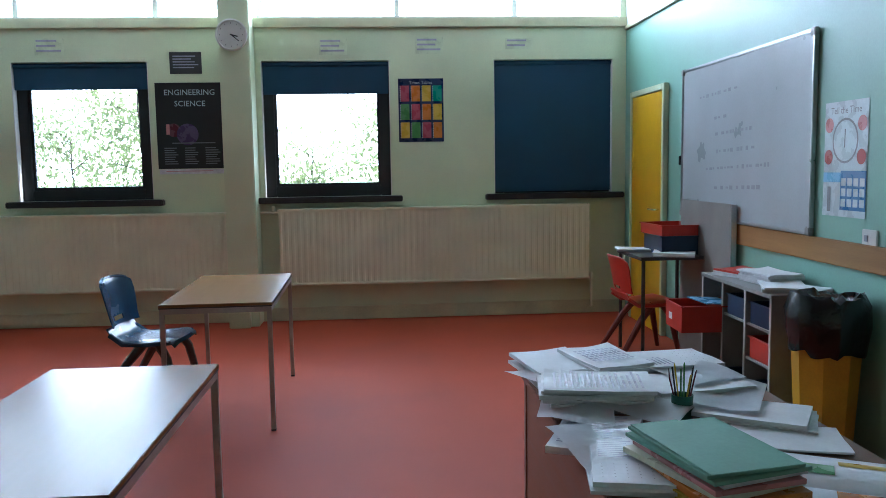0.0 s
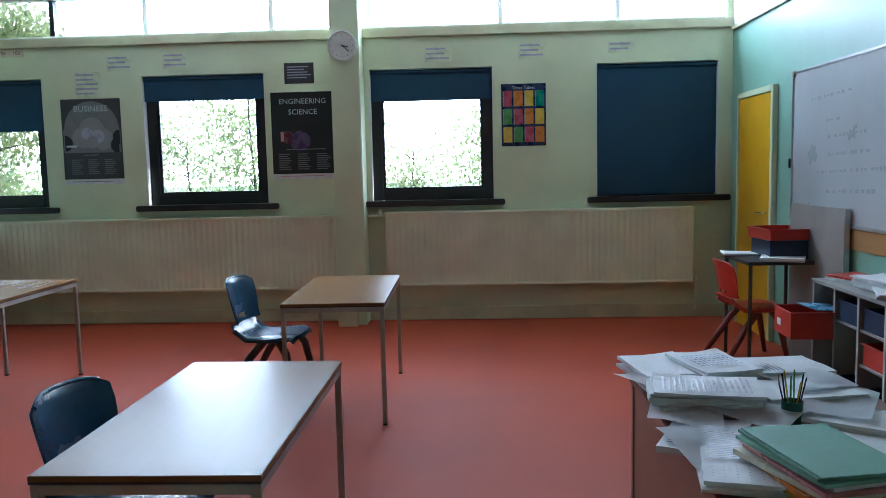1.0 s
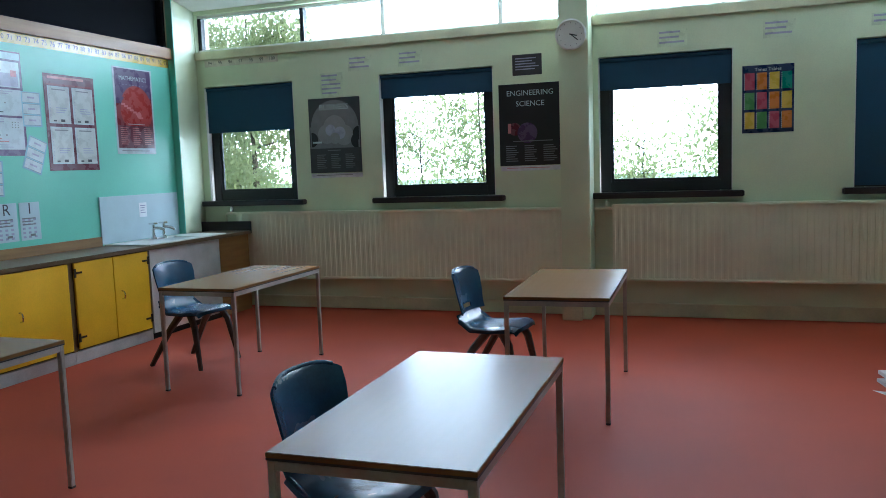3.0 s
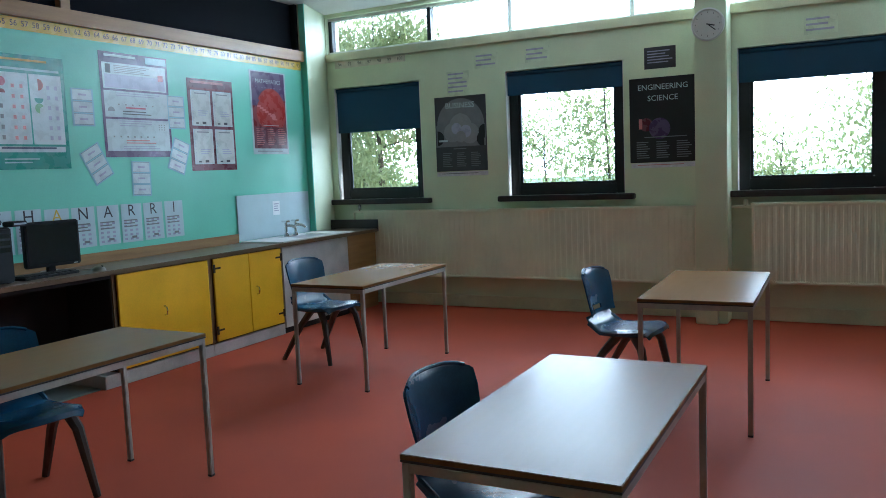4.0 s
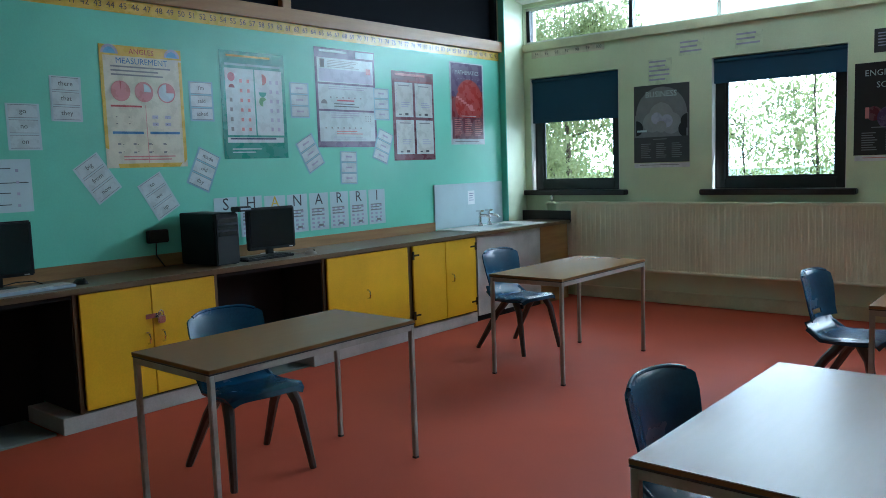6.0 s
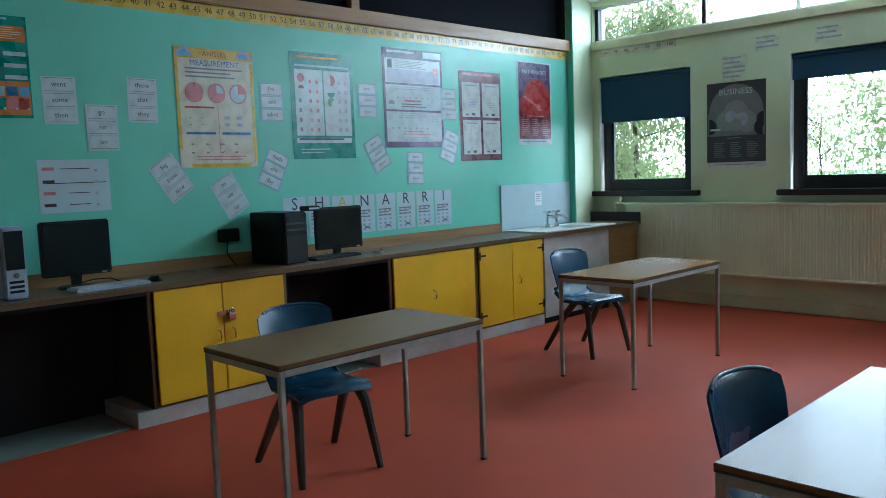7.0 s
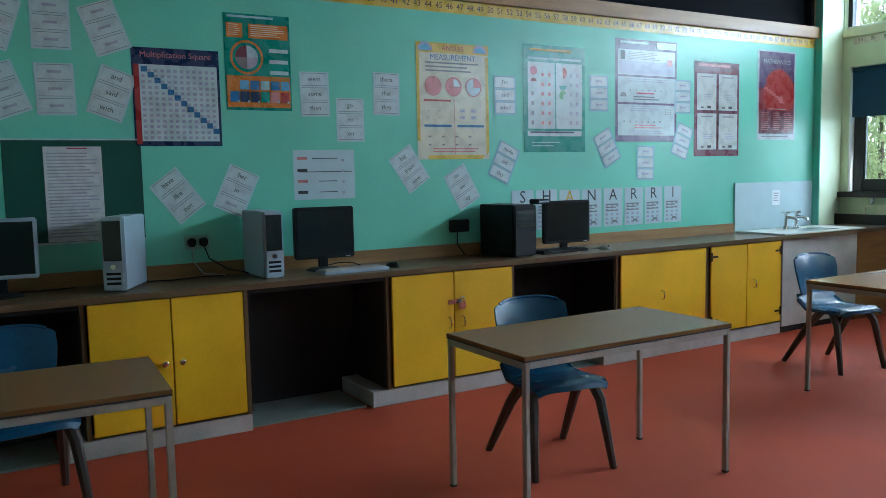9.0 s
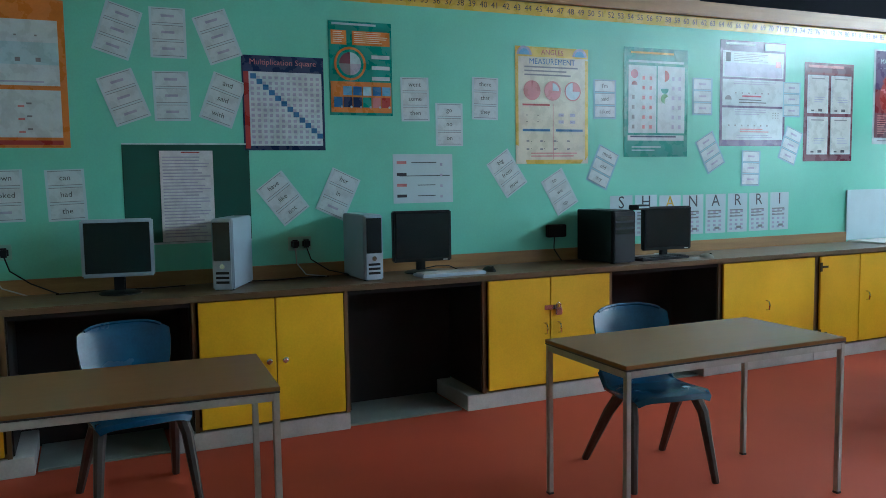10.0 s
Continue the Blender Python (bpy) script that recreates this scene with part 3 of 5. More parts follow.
def chair(cx, cy, rot, label, shell=M_CHAIR, legs=M_LEG, size=1.0):
    """Moulded one piece chair; it faces local +x."""
    c = thing("pupil_chair", label, "chair", pose(cx, cy, 0, 0, 0, rot) @ Matrix.Scale(size, 4), group="pupils' chairs")
    nu = 12
    seat_p = [(0.235, 0.415), (0.225, 0.438), (0.16, 0.447), (0.06, 0.437), (-0.05, 0.428), (-0.12, 0.437), (-0.165, 0.465), (-0.19, 0.51)]
    back_p = [(-0.19, 0.51), (-0.197, 0.533), (-0.204, 0.560), (-0.215, 0.63), (-0.228, 0.70), (-0.243, 0.755), (-0.252, 0.785), (-0.262, 0.795)]

    def sheet(profile, half, dish, shrink, t=0.009, hole=None):
        bm = bmesh.new()
        rows = []
        for k, (x, z) in enumerate(profile):
            row = []
            hw = half(k)
            for i in range(nu + 1):
                v = -1 + 2 * i / nu
                dx, dz = dish(k, v)
                row.append(bm.verts.new((x + dx, v * hw, z + dz)))
            rows.append(row)
        for k in range(len(rows) - 1):
            for i in range(nu):
                if hole and hole(k, i):
                    continue
                bm.faces.new((rows[k][i], rows[k][i + 1], rows[k + 1][i + 1], rows[k + 1][i]))
        bmesh.ops.recalc_face_normals(bm, faces=bm.faces)
        bmesh.ops.solidify(bm, geom=bm.faces[:], thickness=t)
        return bm

    hs = [0.185, 0.20, 0.21, 0.212, 0.208, 0.198, 0.188, 0.182]
    part("seat", sheet(seat_p, lambda k: hs[k], lambda k, v: (-0.02 * v * v if k < 2 else 0, (0.012 * v * v if 1 < k < 6 else 0) - (0.02 * v ** 6 if k < 6 else 0)), 0), shell, c, smooth=True)
    hb = [0.182, 0.183, 0.186, 0.20, 0.208, 0.206, 0.195, 0.172]
    part("backrest", sheet(back_p, lambda k: hb[k], lambda k, v: (0.045 * v * v, -0.02 * v ** 4 if k > 5 else 0), 0, hole=lambda k, i: k == 1 and 4 <= i <= 7), shell, c, smooth=True)
    part("top_lip", tube([(-0.262 + 0.045 * v * v, 0.172 * v, 0.793 - 0.02 * v ** 4) for v in [-1 + i / 6 for i in range(13)]], 0.008, 8), shell, c, smooth=True)
    for s in (-1, 1):
        part("front_leg", tube([(0.10, s * 0.165, 0.425), (0.16, s * 0.185, 0.33), (0.225, s * 0.215, 0.008), (0.226, s * 0.216, 0.0)], 0.02, 8, radii=[0.030, 0.026, 0.018, 0.016]), legs, c, smooth=True)
        part("rear_leg", tube([(0.02, s * 0.165, 0.42), (-0.08, s * 0.185, 0.30), (-0.262, s * 0.222, 0.008), (-0.265, s * 0.223, 0.0)], 0.02, 8, radii=[0.030, 0.026, 0.019, 0.017]), legs, c, smooth=True)
        part("side_skirt", tube([(0.19, s * 0.185, 0.425), (0.06, s * 0.196, 0.415), (-0.10, s * 0.188, 0.415), (-0.18, s * 0.178, 0.47)], 0.016, 8), shell, c, smooth=True)
    return c


chair(0.047, 1.858, -6, "dark blue moulded plastic chair tucked at a glaring table")
chair(-0.21, 4.50, -6, "dark blue moulded plastic chair beside a far table")
chair(-2.71, 4.71, -7, "dark blue moulded plastic chair near the sink unit")
chair(-2.335, 1.808, -8.5, "dark blue moulded plastic chair under a brown table")
chair(-3.08, -0.50, 7.6, "dark blue moulded plastic chair before a kneehole")

# ---- displays ----


def prints(parent, w, h, items, depth=0.0028):
    """Printed areas of a sheet, in fractions of its width and height from its lower left."""
    names = {"r": "printed_panel", "b": "small_print", "g": "printed_grid", "d": "printed_disc"}
    for n, it in enumerate(items):
        kind, m = it[0], it[1]
        z = depth + 0.00022 * n
        if kind == "t":
            _, _, words, x, y, size = it
            part("lettering", text_mesh(words, size * h, P[m]), None, parent, at=pose((x - 0.5) * w, (y - 0.5) * h, z))
            continue
        verts, faces = [], []
        if kind == "r":
            quads = [it[2:6]]
        elif kind == "b":
            x0, y0, x1, y1, rows = it[2:7]
            st = (y1 - y0) / rows
            quads = [(x0, y1 - k * st - st * 0.5, x0 + (x1 - x0) * (0.72 + 0.28 * math.sin(k * 2.3 + x0 * 9) ** 2), y1 - k * st - st * 0.12) for k in range(rows)]
        elif kind == "g":
            x0, y0, x1, y1, nx, ny, fill = it[2:9]
            dx, dy = (x1 - x0) / nx, (y1 - y0) / ny
            quads = [(x0 + i * dx, y0 + j * dy, x0 + (i + fill) * dx, y0 + (j + fill) * dy) for i in range(nx) for j in range(ny)]
        else:
            cx, cy, r = it[2:5]
            a0, a1 = (it[5], it[6]) if len(it) > 6 else (0, 360)
            verts = [((cx - 0.5) * w, (cy - 0.5) * h, z)] + [((cx - 0.5) * w + r * w * math.cos(radians(a)), (cy - 0.5) * h + r * w * math.sin(radians(a)), z) for a in [a0 + (a1 - a0) * k / 20 for k in range(21)]]
            faces = [(0, k, k + 1) for k in range(1, 21)]
            quads = []
        for x0, y0, x1, y1 in quads:
            c = len(verts)
            verts += [((x - 0.5) * w, (y - 0.5) * h, z) for x, y in ((x0, y0), (x1, y0), (x1, y1), (x0, y1))]
            faces.append((c, c + 1, c + 2, c + 3))
        me = bpy.data.meshes.new(names[kind])
        me.from_pydata(verts, [], faces)
        me.materials.append(P[m])
        ob = part(names[kind], me, None, parent)
        if len(quads) > 1:
            tagged(ob, kind="stuff")


def sheet(name, wall, along, z, w, h, material, label, items=(), rot=0.0, category="poster", group="", off=0.0006, curl=0.0):
    """A sheet on a wall; its lower corners may curl away."""
    bm = bmesh.new()
    nx, ny = 6, 6
    g = [[bm.verts.new(((i / nx - 0.5) * w, (j / ny - 0.5) * h, 0.0014 + 0.08 * curl * max(0, 1 - (i + j) / 2.0) ** 2 + 0.05 * curl * max(0, 1 - (nx - i + j) / 2.0) ** 2)) for i in range(nx + 1)] for j in range(ny + 1)]
    for j in range(ny):
        for i in range(nx):
            bm.faces.new((g[j][i], g[j][i + 1], g[j + 1][i + 1], g[j + 1][i]))
    bmesh.ops.recalc_face_normals(bm, faces=bm.faces)
    bmesh.ops.solidify(bm, geom=bm.faces[:], thickness=0.0008)
    t = thing(name, label, category, on_wall(wall, along, z, rot, off), bm, material, group)
    prints(t, w, h, items)
    return t


def span(name, wall, a0, a1, z0, z1, material, label, items=(), **kw):
    s = -1 if wall == "right" else 1
    return sheet(name, wall, (a0 + a1) / 2, (z0 + z1) / 2, abs(a1 - a0), z1 - z0, material, label, items, **kw)


span("poster", "left", -1.218, -0.72, 1.655, 2.453, P["orange"], "orange bordered shape chart with drawings", [("r", "white", 0.04, 0.42, 0.93, 0.86), ("r", "white", 0.04, 0.07, 0.93, 0.39), ("r", "red", 0.04, 0.02, 0.93, 0.05), ("r", "pale", 0.04, 0.56, 0.93, 0.71), ("g", "grey", 0.1, 0.75, 0.9, 0.84, 4, 1, 0.12), ("g", "grey", 0.1, 0.58, 0.9, 0.69, 4, 1, 0.25), ("g", "ink", 0.16, 0.44, 0.9, 0.55, 3, 1, 0.10), ("b", "lilac", 0.08, 0.425, 0.9, 0.455, 1), ("g", "pink", 0.1, 0.10, 0.9, 0.36, 2, 3, 0.16), ("g", "grey", 0.22, 0.12, 0.95, 0.38, 2, 3, 0.14)], curl=0.02)
_sq = [("r", "white", 0.08, 0.05, 0.97, 0.83), ("r", "red", 0.02, 0.02, 0.08, 0.83), ("t", "pink", "Multiplication Square", 0.5, 0.93, 0.085), ("g", "lilac", 0.1, 0.07, 0.97, 0.81, 12, 13, 0.55)]
_sq += [("r", "blue", 0.10 + 0.0725 * k, 0.755 - 0.057 * k, 0.17 + 0.0725 * k, 0.81 - 0.057 * k) for k in range(12)]
span("poster", "left", 0.229, 0.733, 1.641, 2.21, P["navy"], "navy bordered multiplication square chart", _sq)
_dt = [("r", "orange", 0.04, 0.75, 0.28, 0.90), ("r", "orange", 0.37, 0.75, 0.97, 0.90), ("b", "cream", 0.40, 0.765, 0.95, 0.89, 6), ("b", "cream", 0.07, 0.765, 0.25, 0.89, 6), ("r", "orange", 0.02, 0.03, 0.98, 0.36), ("d", "orange", 0.33, 0.55, 0.25), ("d", "teal", 0.33, 0.55, 0.215), ("d", "maroon", 0.33, 0.55, 0.17, 90, 180), ("d", "pale", 0.33, 0.55, 0.17, 0, 90), ("d", "grey", 0.33, 0.55, 0.17, 180, 270), ("d", "lilac", 0.33, 0.55, 0.17, 270, 360)]
_dt += [("r", "white", 0.67, 0.61 - 0.115 * k, 0.96, 0.65 - 0.115 * k) for k in range(3)]
_dt += [("r", ("skyblue", "blue", "pale", "blue", "skyblue")[k], 0.21 + 0.155 * k, 0.215, 0.345 + 0.155 * k, 0.31) for k in range(5)]
_dt += [("r", ("blue", "navy", "navy", "teal", "pink", "red")[k], 0.06 + 0.152 * k, 0.085, 0.195 + 0.152 * k, 0.195) for k in range(6)]
_dt += [("d", "white", 0.18 + 0.152 * k, 0.09, 0.018) for k in range(6)] + [("b", "pale", 0.05, 0.925, 0.95, 0.985, 1)]
span("poster", "left", 0.769, 1.189, 1.862, 2.448, P["teal"], "teal and orange data poster with a colour wheel", _dt)
span("poster", "left", 2.098, 2.698, 1.546, 2.36, P["cream"], "yellow edged angles and measurement chart", [("r", "yellow", 0, 0.0, 0.04, 0.92), ("r", "yellow", 0, 0, 1, 0.035), ("r", "yellow", 0.96, 0.0, 1, 0.9), ("r", "yellow", 0.0, 0.915, 1.0, 1.0), ("d", "lilac", 0.12, 0.93, 0.10, 0, 180), ("d", "skyblue", 0.12, 0.93, 0.07, 0, 180), ("d", "lilac", 0.88, 0.93, 0.10, 0, 180), ("d", "skyblue", 0.88, 0.93, 0.07, 0, 180), ("r", "pink", 0.505, 0.04, 0.512, 0.52), ("t", "red", "ANGLES", 0.5, 0.955, 0.062), ("t", "blue", "MEASUREMENT", 0.5, 0.875, 0.068), ("b", "grey", 0.12, 0.74, 0.9, 0.84, 3), ("d", "pink", 0.22, 0.63, 0.115), ("d", "red", 0.22, 0.63, 0.105, 85, 93), ("d", "pink", 0.5, 0.63, 0.115), ("d", "white", 0.5, 0.63, 0.09, 0, 90), ("d", "pink", 0.78, 0.63, 0.115), ("d", "white", 0.78, 0.63, 0.10, 90, 360), ("r", "red", 0.09, 0.50, 0.46, 0.515), ("g", "ink", 0.14, 0.36, 0.44, 0.47, 2, 2, 0.12), ("g", "lilac", 0.58, 0.35, 0.9, 0.47, 2, 2, 0.45), ("g", "ink", 0.62, 0.36, 0.9, 0.47, 2, 2, 0.10), ("r", "blue", 0.09, 0.28, 0.46, 0.30), ("r", "blue", 0.54, 0.28, 0.92, 0.30), ("g", "grey", 0.14, 0.12, 0.88, 0.26, 4, 2, 0.20), ("g", "ink", 0.2, 0.13, 0.9, 0.25, 4, 2, 0.08), ("b", "pink", 0.2, 0.05, 0.85, 0.10, 2)], curl=0.03)
_gr = [("r", "white", 0.07, 0.22, 0.5, 0.84), ("r", "white", 0.52, 0.22, 0.95, 0.84), ("r", "pale", 0.07, 0.865, 0.93, 0.885), ("r", "white", 0.06, 0.15, 0.94, 0.20), ("b", "navy", 0.1, 0.16, 0.9, 0.20, 1), ("d", "magenta", 0.16, 0.76, 0.055), ("d", "darkred", 0.16, 0.66, 0.045, 0, 180), ("d", "red", 0.63, 0.75, 0.07, -90, 90), ("d", "teal", 0.63, 0.63, 0.06, 180, 360), ("d", "green", 0.63, 0.54, 0.06, 30, 270), ("g", "pink", 0.28, 0.26, 0.5, 0.8, 2, 6, 0.35), ("g", "lilac", 0.74, 0.26, 0.95, 0.8, 2, 6, 0.4), ("g", "grey", 0.12, 0.26, 0.22, 0.62, 1, 4, 0.4), ("b", "pale", 0.12, 0.04, 0.6, 0.10, 2), ("b", "yellow", 0.1, 0.92, 0.85, 0.97, 1)]
span("poster", "left", 3.015, 3.615, 1.593, 2.401, P["teal"], "teal bordered fractions chart", _gr, curl=0.02)
_gm = [("r", "white", 0.035, 0.655, 0.965, 0.90), ("r", "white", 0.035, 0.385, 0.965, 0.635), ("r", "white", 0.035, 0.06, 0.965, 0.365), ("r", "lilac", 0.06, 0.665, 0.94, 0.79), ("b", "grey", 0.20, 0.80, 0.72, 0.88, 5), ("b", "lilac", 0.20, 0.68, 0.74, 0.78, 6), ("r", "ink", 0.08, 0.80, 0.15, 0.885), ("r", "pink", 0.84, 0.76, 0.92, 0.82), ("g", "grey", 0.22, 0.50, 0.82, 0.56, 6, 1, 0.22), ("r", "magenta", 0.33, 0.47, 0.62, 0.485), ("b", "ink", 0.28, 0.40, 0.70, 0.45, 2), ("b", "lilac", 0.2, 0.58, 0.85, 0.62, 2), ("d", "grey", 0.12, 0.44, 0.05, 0, 180), ("b", "lilac", 0.22, 0.29, 0.72, 0.355, 3), ("g", "grey", 0.12, 0.19, 0.8, 0.25, 7, 1, 0.25), ("g", "ink", 0.80, 0.27, 0.92, 0.34, 3, 3, 0.35), ("b", "pink", 0.3, 0.12, 0.75, 0.17, 2), ("b", "lilac", 0.25, 0.07, 0.8, 0.11, 2), ("b", "white", 0.07, 0.925, 0.62, 0.985, 1), ("r", "pale", 0.66, 0.92, 0.98, 0.985)]
span("poster", "left", 3.937, 4.632, 1.675, 2.505, P["purple"], "purple bordered glossy three panel grammar chart", _gm)
_fp = [("b", "pink", 0.08, 0.915, 0.92, 0.985, 1), ("r", "darkred", 0.05, 0.885, 0.95, 0.90)]
for px, py in ((0.06, 0.49), (0.53, 0.49), (0.06, 0.07), (0.53, 0.07)):
    _fp += [("r", "white", px, py, px + 0.42, py + 0.385), ("r", "card", px + 0.015, py + 0.01, px + 0.405, py + 0.375), ("r", "grey", px + 0.08, py + 0.345, px + 0.34, py + 0.357), ("g", "lilac", px + 0.03, py + 0.05, px + 0.07, py + 0.33, 1, 8, 0.3), ("b", "lilac", px + 0.14, py + 0.10, px + 0.36, py + 0.17, 3), ("r", "ink", px + 0.08, py + 0.02, px + 0.14, py + 0.035), ("r", "ink", px + 0.22, py + 0.018, px + 0.30, py + 0.045)]
span("poster", "left", 4.848, 5.425, 1.549, 2.37, P["maroon"], "maroon bordered glossy four panel chart", _fp)
_mt = [("r", "purple", 0.04, 0.66, 0.96, 0.985), ("r", "darkred", 0.04, 0.07, 0.96, 0.66), ("r", "purple", 0.04, 0.58, 0.30, 0.68), ("d", "red", 0.55, 0.53, 0.40, -38, 150), ("d", "red", 0.44, 0.50, 0.30), ("d", "red", 0.70, 0.47, 0.25), ("r", "maroon", 0.04, 0.07, 0.96, 0.33), ("t", "white", "MATHEMATICS", 0.5, 0.875, 0.07), ("g", "lilac", 0.14, 0.80, 0.90, 0.81, 9, 1, 0.4)]
_mt += [("r", "pink", 0.16 + 0.07 * k, 0.565 - 0.022 * k, 0.26 + 0.07 * k, 0.588 - 0.022 * k) for k in range(6)] + [("d", "pink", 0.60, 0.455, 0.06), ("r", "pink", 0.60, 0.415, 0.70, 0.435), ("r", "white", 0.30, 0.345, 0.74, 0.352)]
_mt += [("b", "pink", 0.10 + 0.30 * k, 0.10, 0.32 + 0.30 * k, 0.31, 9) for k in range(3)] + [("b", "grey", 0.1, 0.02, 0.9, 0.045, 1)]
span("poster", "left", 5.676, 6.223, 1.694, 2.515, P["white"], "black and red mathematics poster with white lettering", _mt)
span("pinboard", "left", -0.46, 0.256, 1.095, 1.683, P["felt"], "dark green felt pinboard with a pinned list", [("r", "white", 0.0, 0.985, 1.0, 1.0), ("r", "white", 0.0, 0.0, 1.0, 0.02)], category="pinboard")
span("notice", "left", -0.259, 0.041, 1.109, 1.639, M_PAPER2, "long printed list pinned on green felt", [("b", "lilac", 0.05, 0.03, 0.95, 0.94, 26), ("r", "red", 0.4, 0.975, 0.75, 0.985)], category="notice", off=0.0045)
span("notice", "left", 1.182, 1.61, 1.294, 1.616, M_CARD, "white laminated list of class rules", [("r", "pink", 0.06, 0.80, 0.22, 0.86), ("r", "ink", 0.06, 0.56, 0.22, 0.62), ("r", "pink", 0.06, 0.34, 0.22, 0.40), ("r", "ink", 0.06, 0.12, 0.22, 0.18), ("r", "ink", 0.3, 0.82, 0.72, 0.835), ("r", "ink", 0.1, 0.55, 0.95, 0.565), ("r", "ink", 0.4, 0.36, 0.7, 0.375), ("r", "ink", 0.4, 0.14, 0.7, 0.155), ("g", "lilac", 0.78, 0.1, 0.95, 0.98, 1, 4, 0.25)], category="notice")

CARDS = [(-0.451, 2.31, -18, ""), (-0.18, 2.312, 0, ""), (0.097, 2.305, 20, ""), (-0.433, 1.939, 20, ""), (-0.175, 1.953, 1, ""), (0.114, 1.937, -20, "and said with"),
         (-1.066, 1.395, 1, "down looked"), (-0.756, 1.394, 2, "can had the"), (0.454, 1.346, 37, "have like not"), (0.807, 1.364, -25, "her in"), (1.346, 1.973, 1, "went some then"), (1.591, 1.812, 0, "go no on"),
         (1.863, 1.991, -1, "there that they"), (2.846, 2.012, 0, "I'm said asked"), (2.029, 1.481, 34, "big from now"), (2.458, 1.344, 30, "to we up"), (2.83, 1.517, -25, "made old day"),
         (3.761, 2.056, 0, ""), (3.847, 1.624, 28, ""), (4.271, 1.497, -2, ""), (4.704, 2.056, 0, ""), (4.703, 1.68, -20, "")]
for y, z, r, words in CARDS:
    its = []
    rows = (words.split() + ["", "", ""])[:3]
    for k, wd in enumerate(rows):
        its += [("r", "white", 0.07, 0.69 - 0.325 * k, 0.93, 0.975 - 0.325 * k), ("r", "grey", 0.07, 0.965 - 0.325 * k, 0.93, 0.975 - 0.325 * k), ("r", "grey", 0.07, 0.69 - 0.325 * k, 0.93, 0.70 - 0.325 * k)]
        its.append(("t", "charcoal", wd, 0.5, 0.835 - 0.325 * k, 0.15) if wd else ("r", "lilac", 0.32, 0.81 - 0.325 * k, 0.68, 0.86 - 0.325 * k))
    # beyond y 2.6 the card colour holds the bluer window light
    sheet("word_card", "left", y, z, 0.20, 0.285, M_CARDB if y > 2.6 else M_CARD, "laminated white word card taped " + ("straight on the wall" if abs(r) < 5 else "askew on the wall"), its, r, "word card", "word cards on the mint wall", curl=0.012)
for k, ch in enumerate("SHANARRI"):
    y = 2.998 + 0.228 * k
    zt = 1.305 if k in (0, 1) else 1.297
    its = [("t", "yellow" if k == 2 else "ink", ch, 0.5, 0.82, 0.42), ("g", "lilac", 0.1, 0.06, 0.92, 0.62, 3, 5, 0.5), ("b", "grey", 0.1, 0.36, 0.85, 0.60, 3), ("r", "grey", 0.45, 0.1, 0.7, 0.16)]
    sheet("letter_sheet", "left", y, zt - 0.155, 0.205, 0.31, M_CARD, "white laminated sheet with a large capital letter", its, 0.5 - (k % 3) * 0.5, "letter sheet", "letter sheets over the worktop", curl=0.008)

# number line: a yellow strip with numerals, round the corner on to the window wall
strip = thing("number_line", "yellow paper number line under the wooden ledge", "number line", on_wall("left", 0, 2.617, 0, 0.0005), boxes((-2.9, -0.045, 0, 6.5, 0.042, 0.0015)), P["yellow"])
for n in range(1, 94):
    part("numeral", text_mesh(str(n), 0.058, P["ink"]), None, strip, at=pose(0.86 + (n - 28.5) * 0.0868, 0.0, 0.0025))
strip2 = thing("number_line", "end of the yellow number line on the window wall", "number line", on_wall("window", -3.69, 2.686, 0, 0.0005), boxes((-0.5, -0.038, 0, 0.42, 0.036, 0.0015)), P["cream"])
for n in range(94, 101):
    part("numeral", text_mesh(str(n), 0.05, P["ink"]), None, strip2, at=pose(-0.43 + (n - 94) * 0.13, 0.0, 0.0025))
sheet("notice", "left", 5.948, 1.151, 0.11, 0.14, M_PAPER, "small white notice on the splash panel", [("b", "lilac", 0.15, 0.2, 0.85, 0.85, 4)], category="notice", off=0.0148)

# window wall
_en = [("t", "white", "ENGINEERING", 0.5, 0.885, 0.092), ("t", "white", "SCIENCE", 0.5, 0.755, 0.092), ("d", "maroon", 0.25, 0.45, 0.10), ("r", "pink", 0.14, 0.40, 0.19, 0.52), ("d", "purple", 0.45, 0.40, 0.16), ("r", "grey", 0.22, 0.295, 0.85, 0.305), ("b", "grey", 0.10, 0.04, 0.30, 0.25, 8), ("b", "grey", 0.40, 0.04, 0.60, 0.25, 8), ("b", "grey", 0.70, 0.04, 0.92, 0.25, 8)]
span("poster", "window", -0.849, -0.23, 1.454, 2.239, P["black"], "black engineering science poster with white lettering", _en)
sheet("notice", "window", -0.54, 1.427, 0.60, 0.045, M_PAPER2, "narrow white caption strip under the poster", [("b", "pink", 0.1, 0.35, 0.9, 0.7, 1)], category="notice")
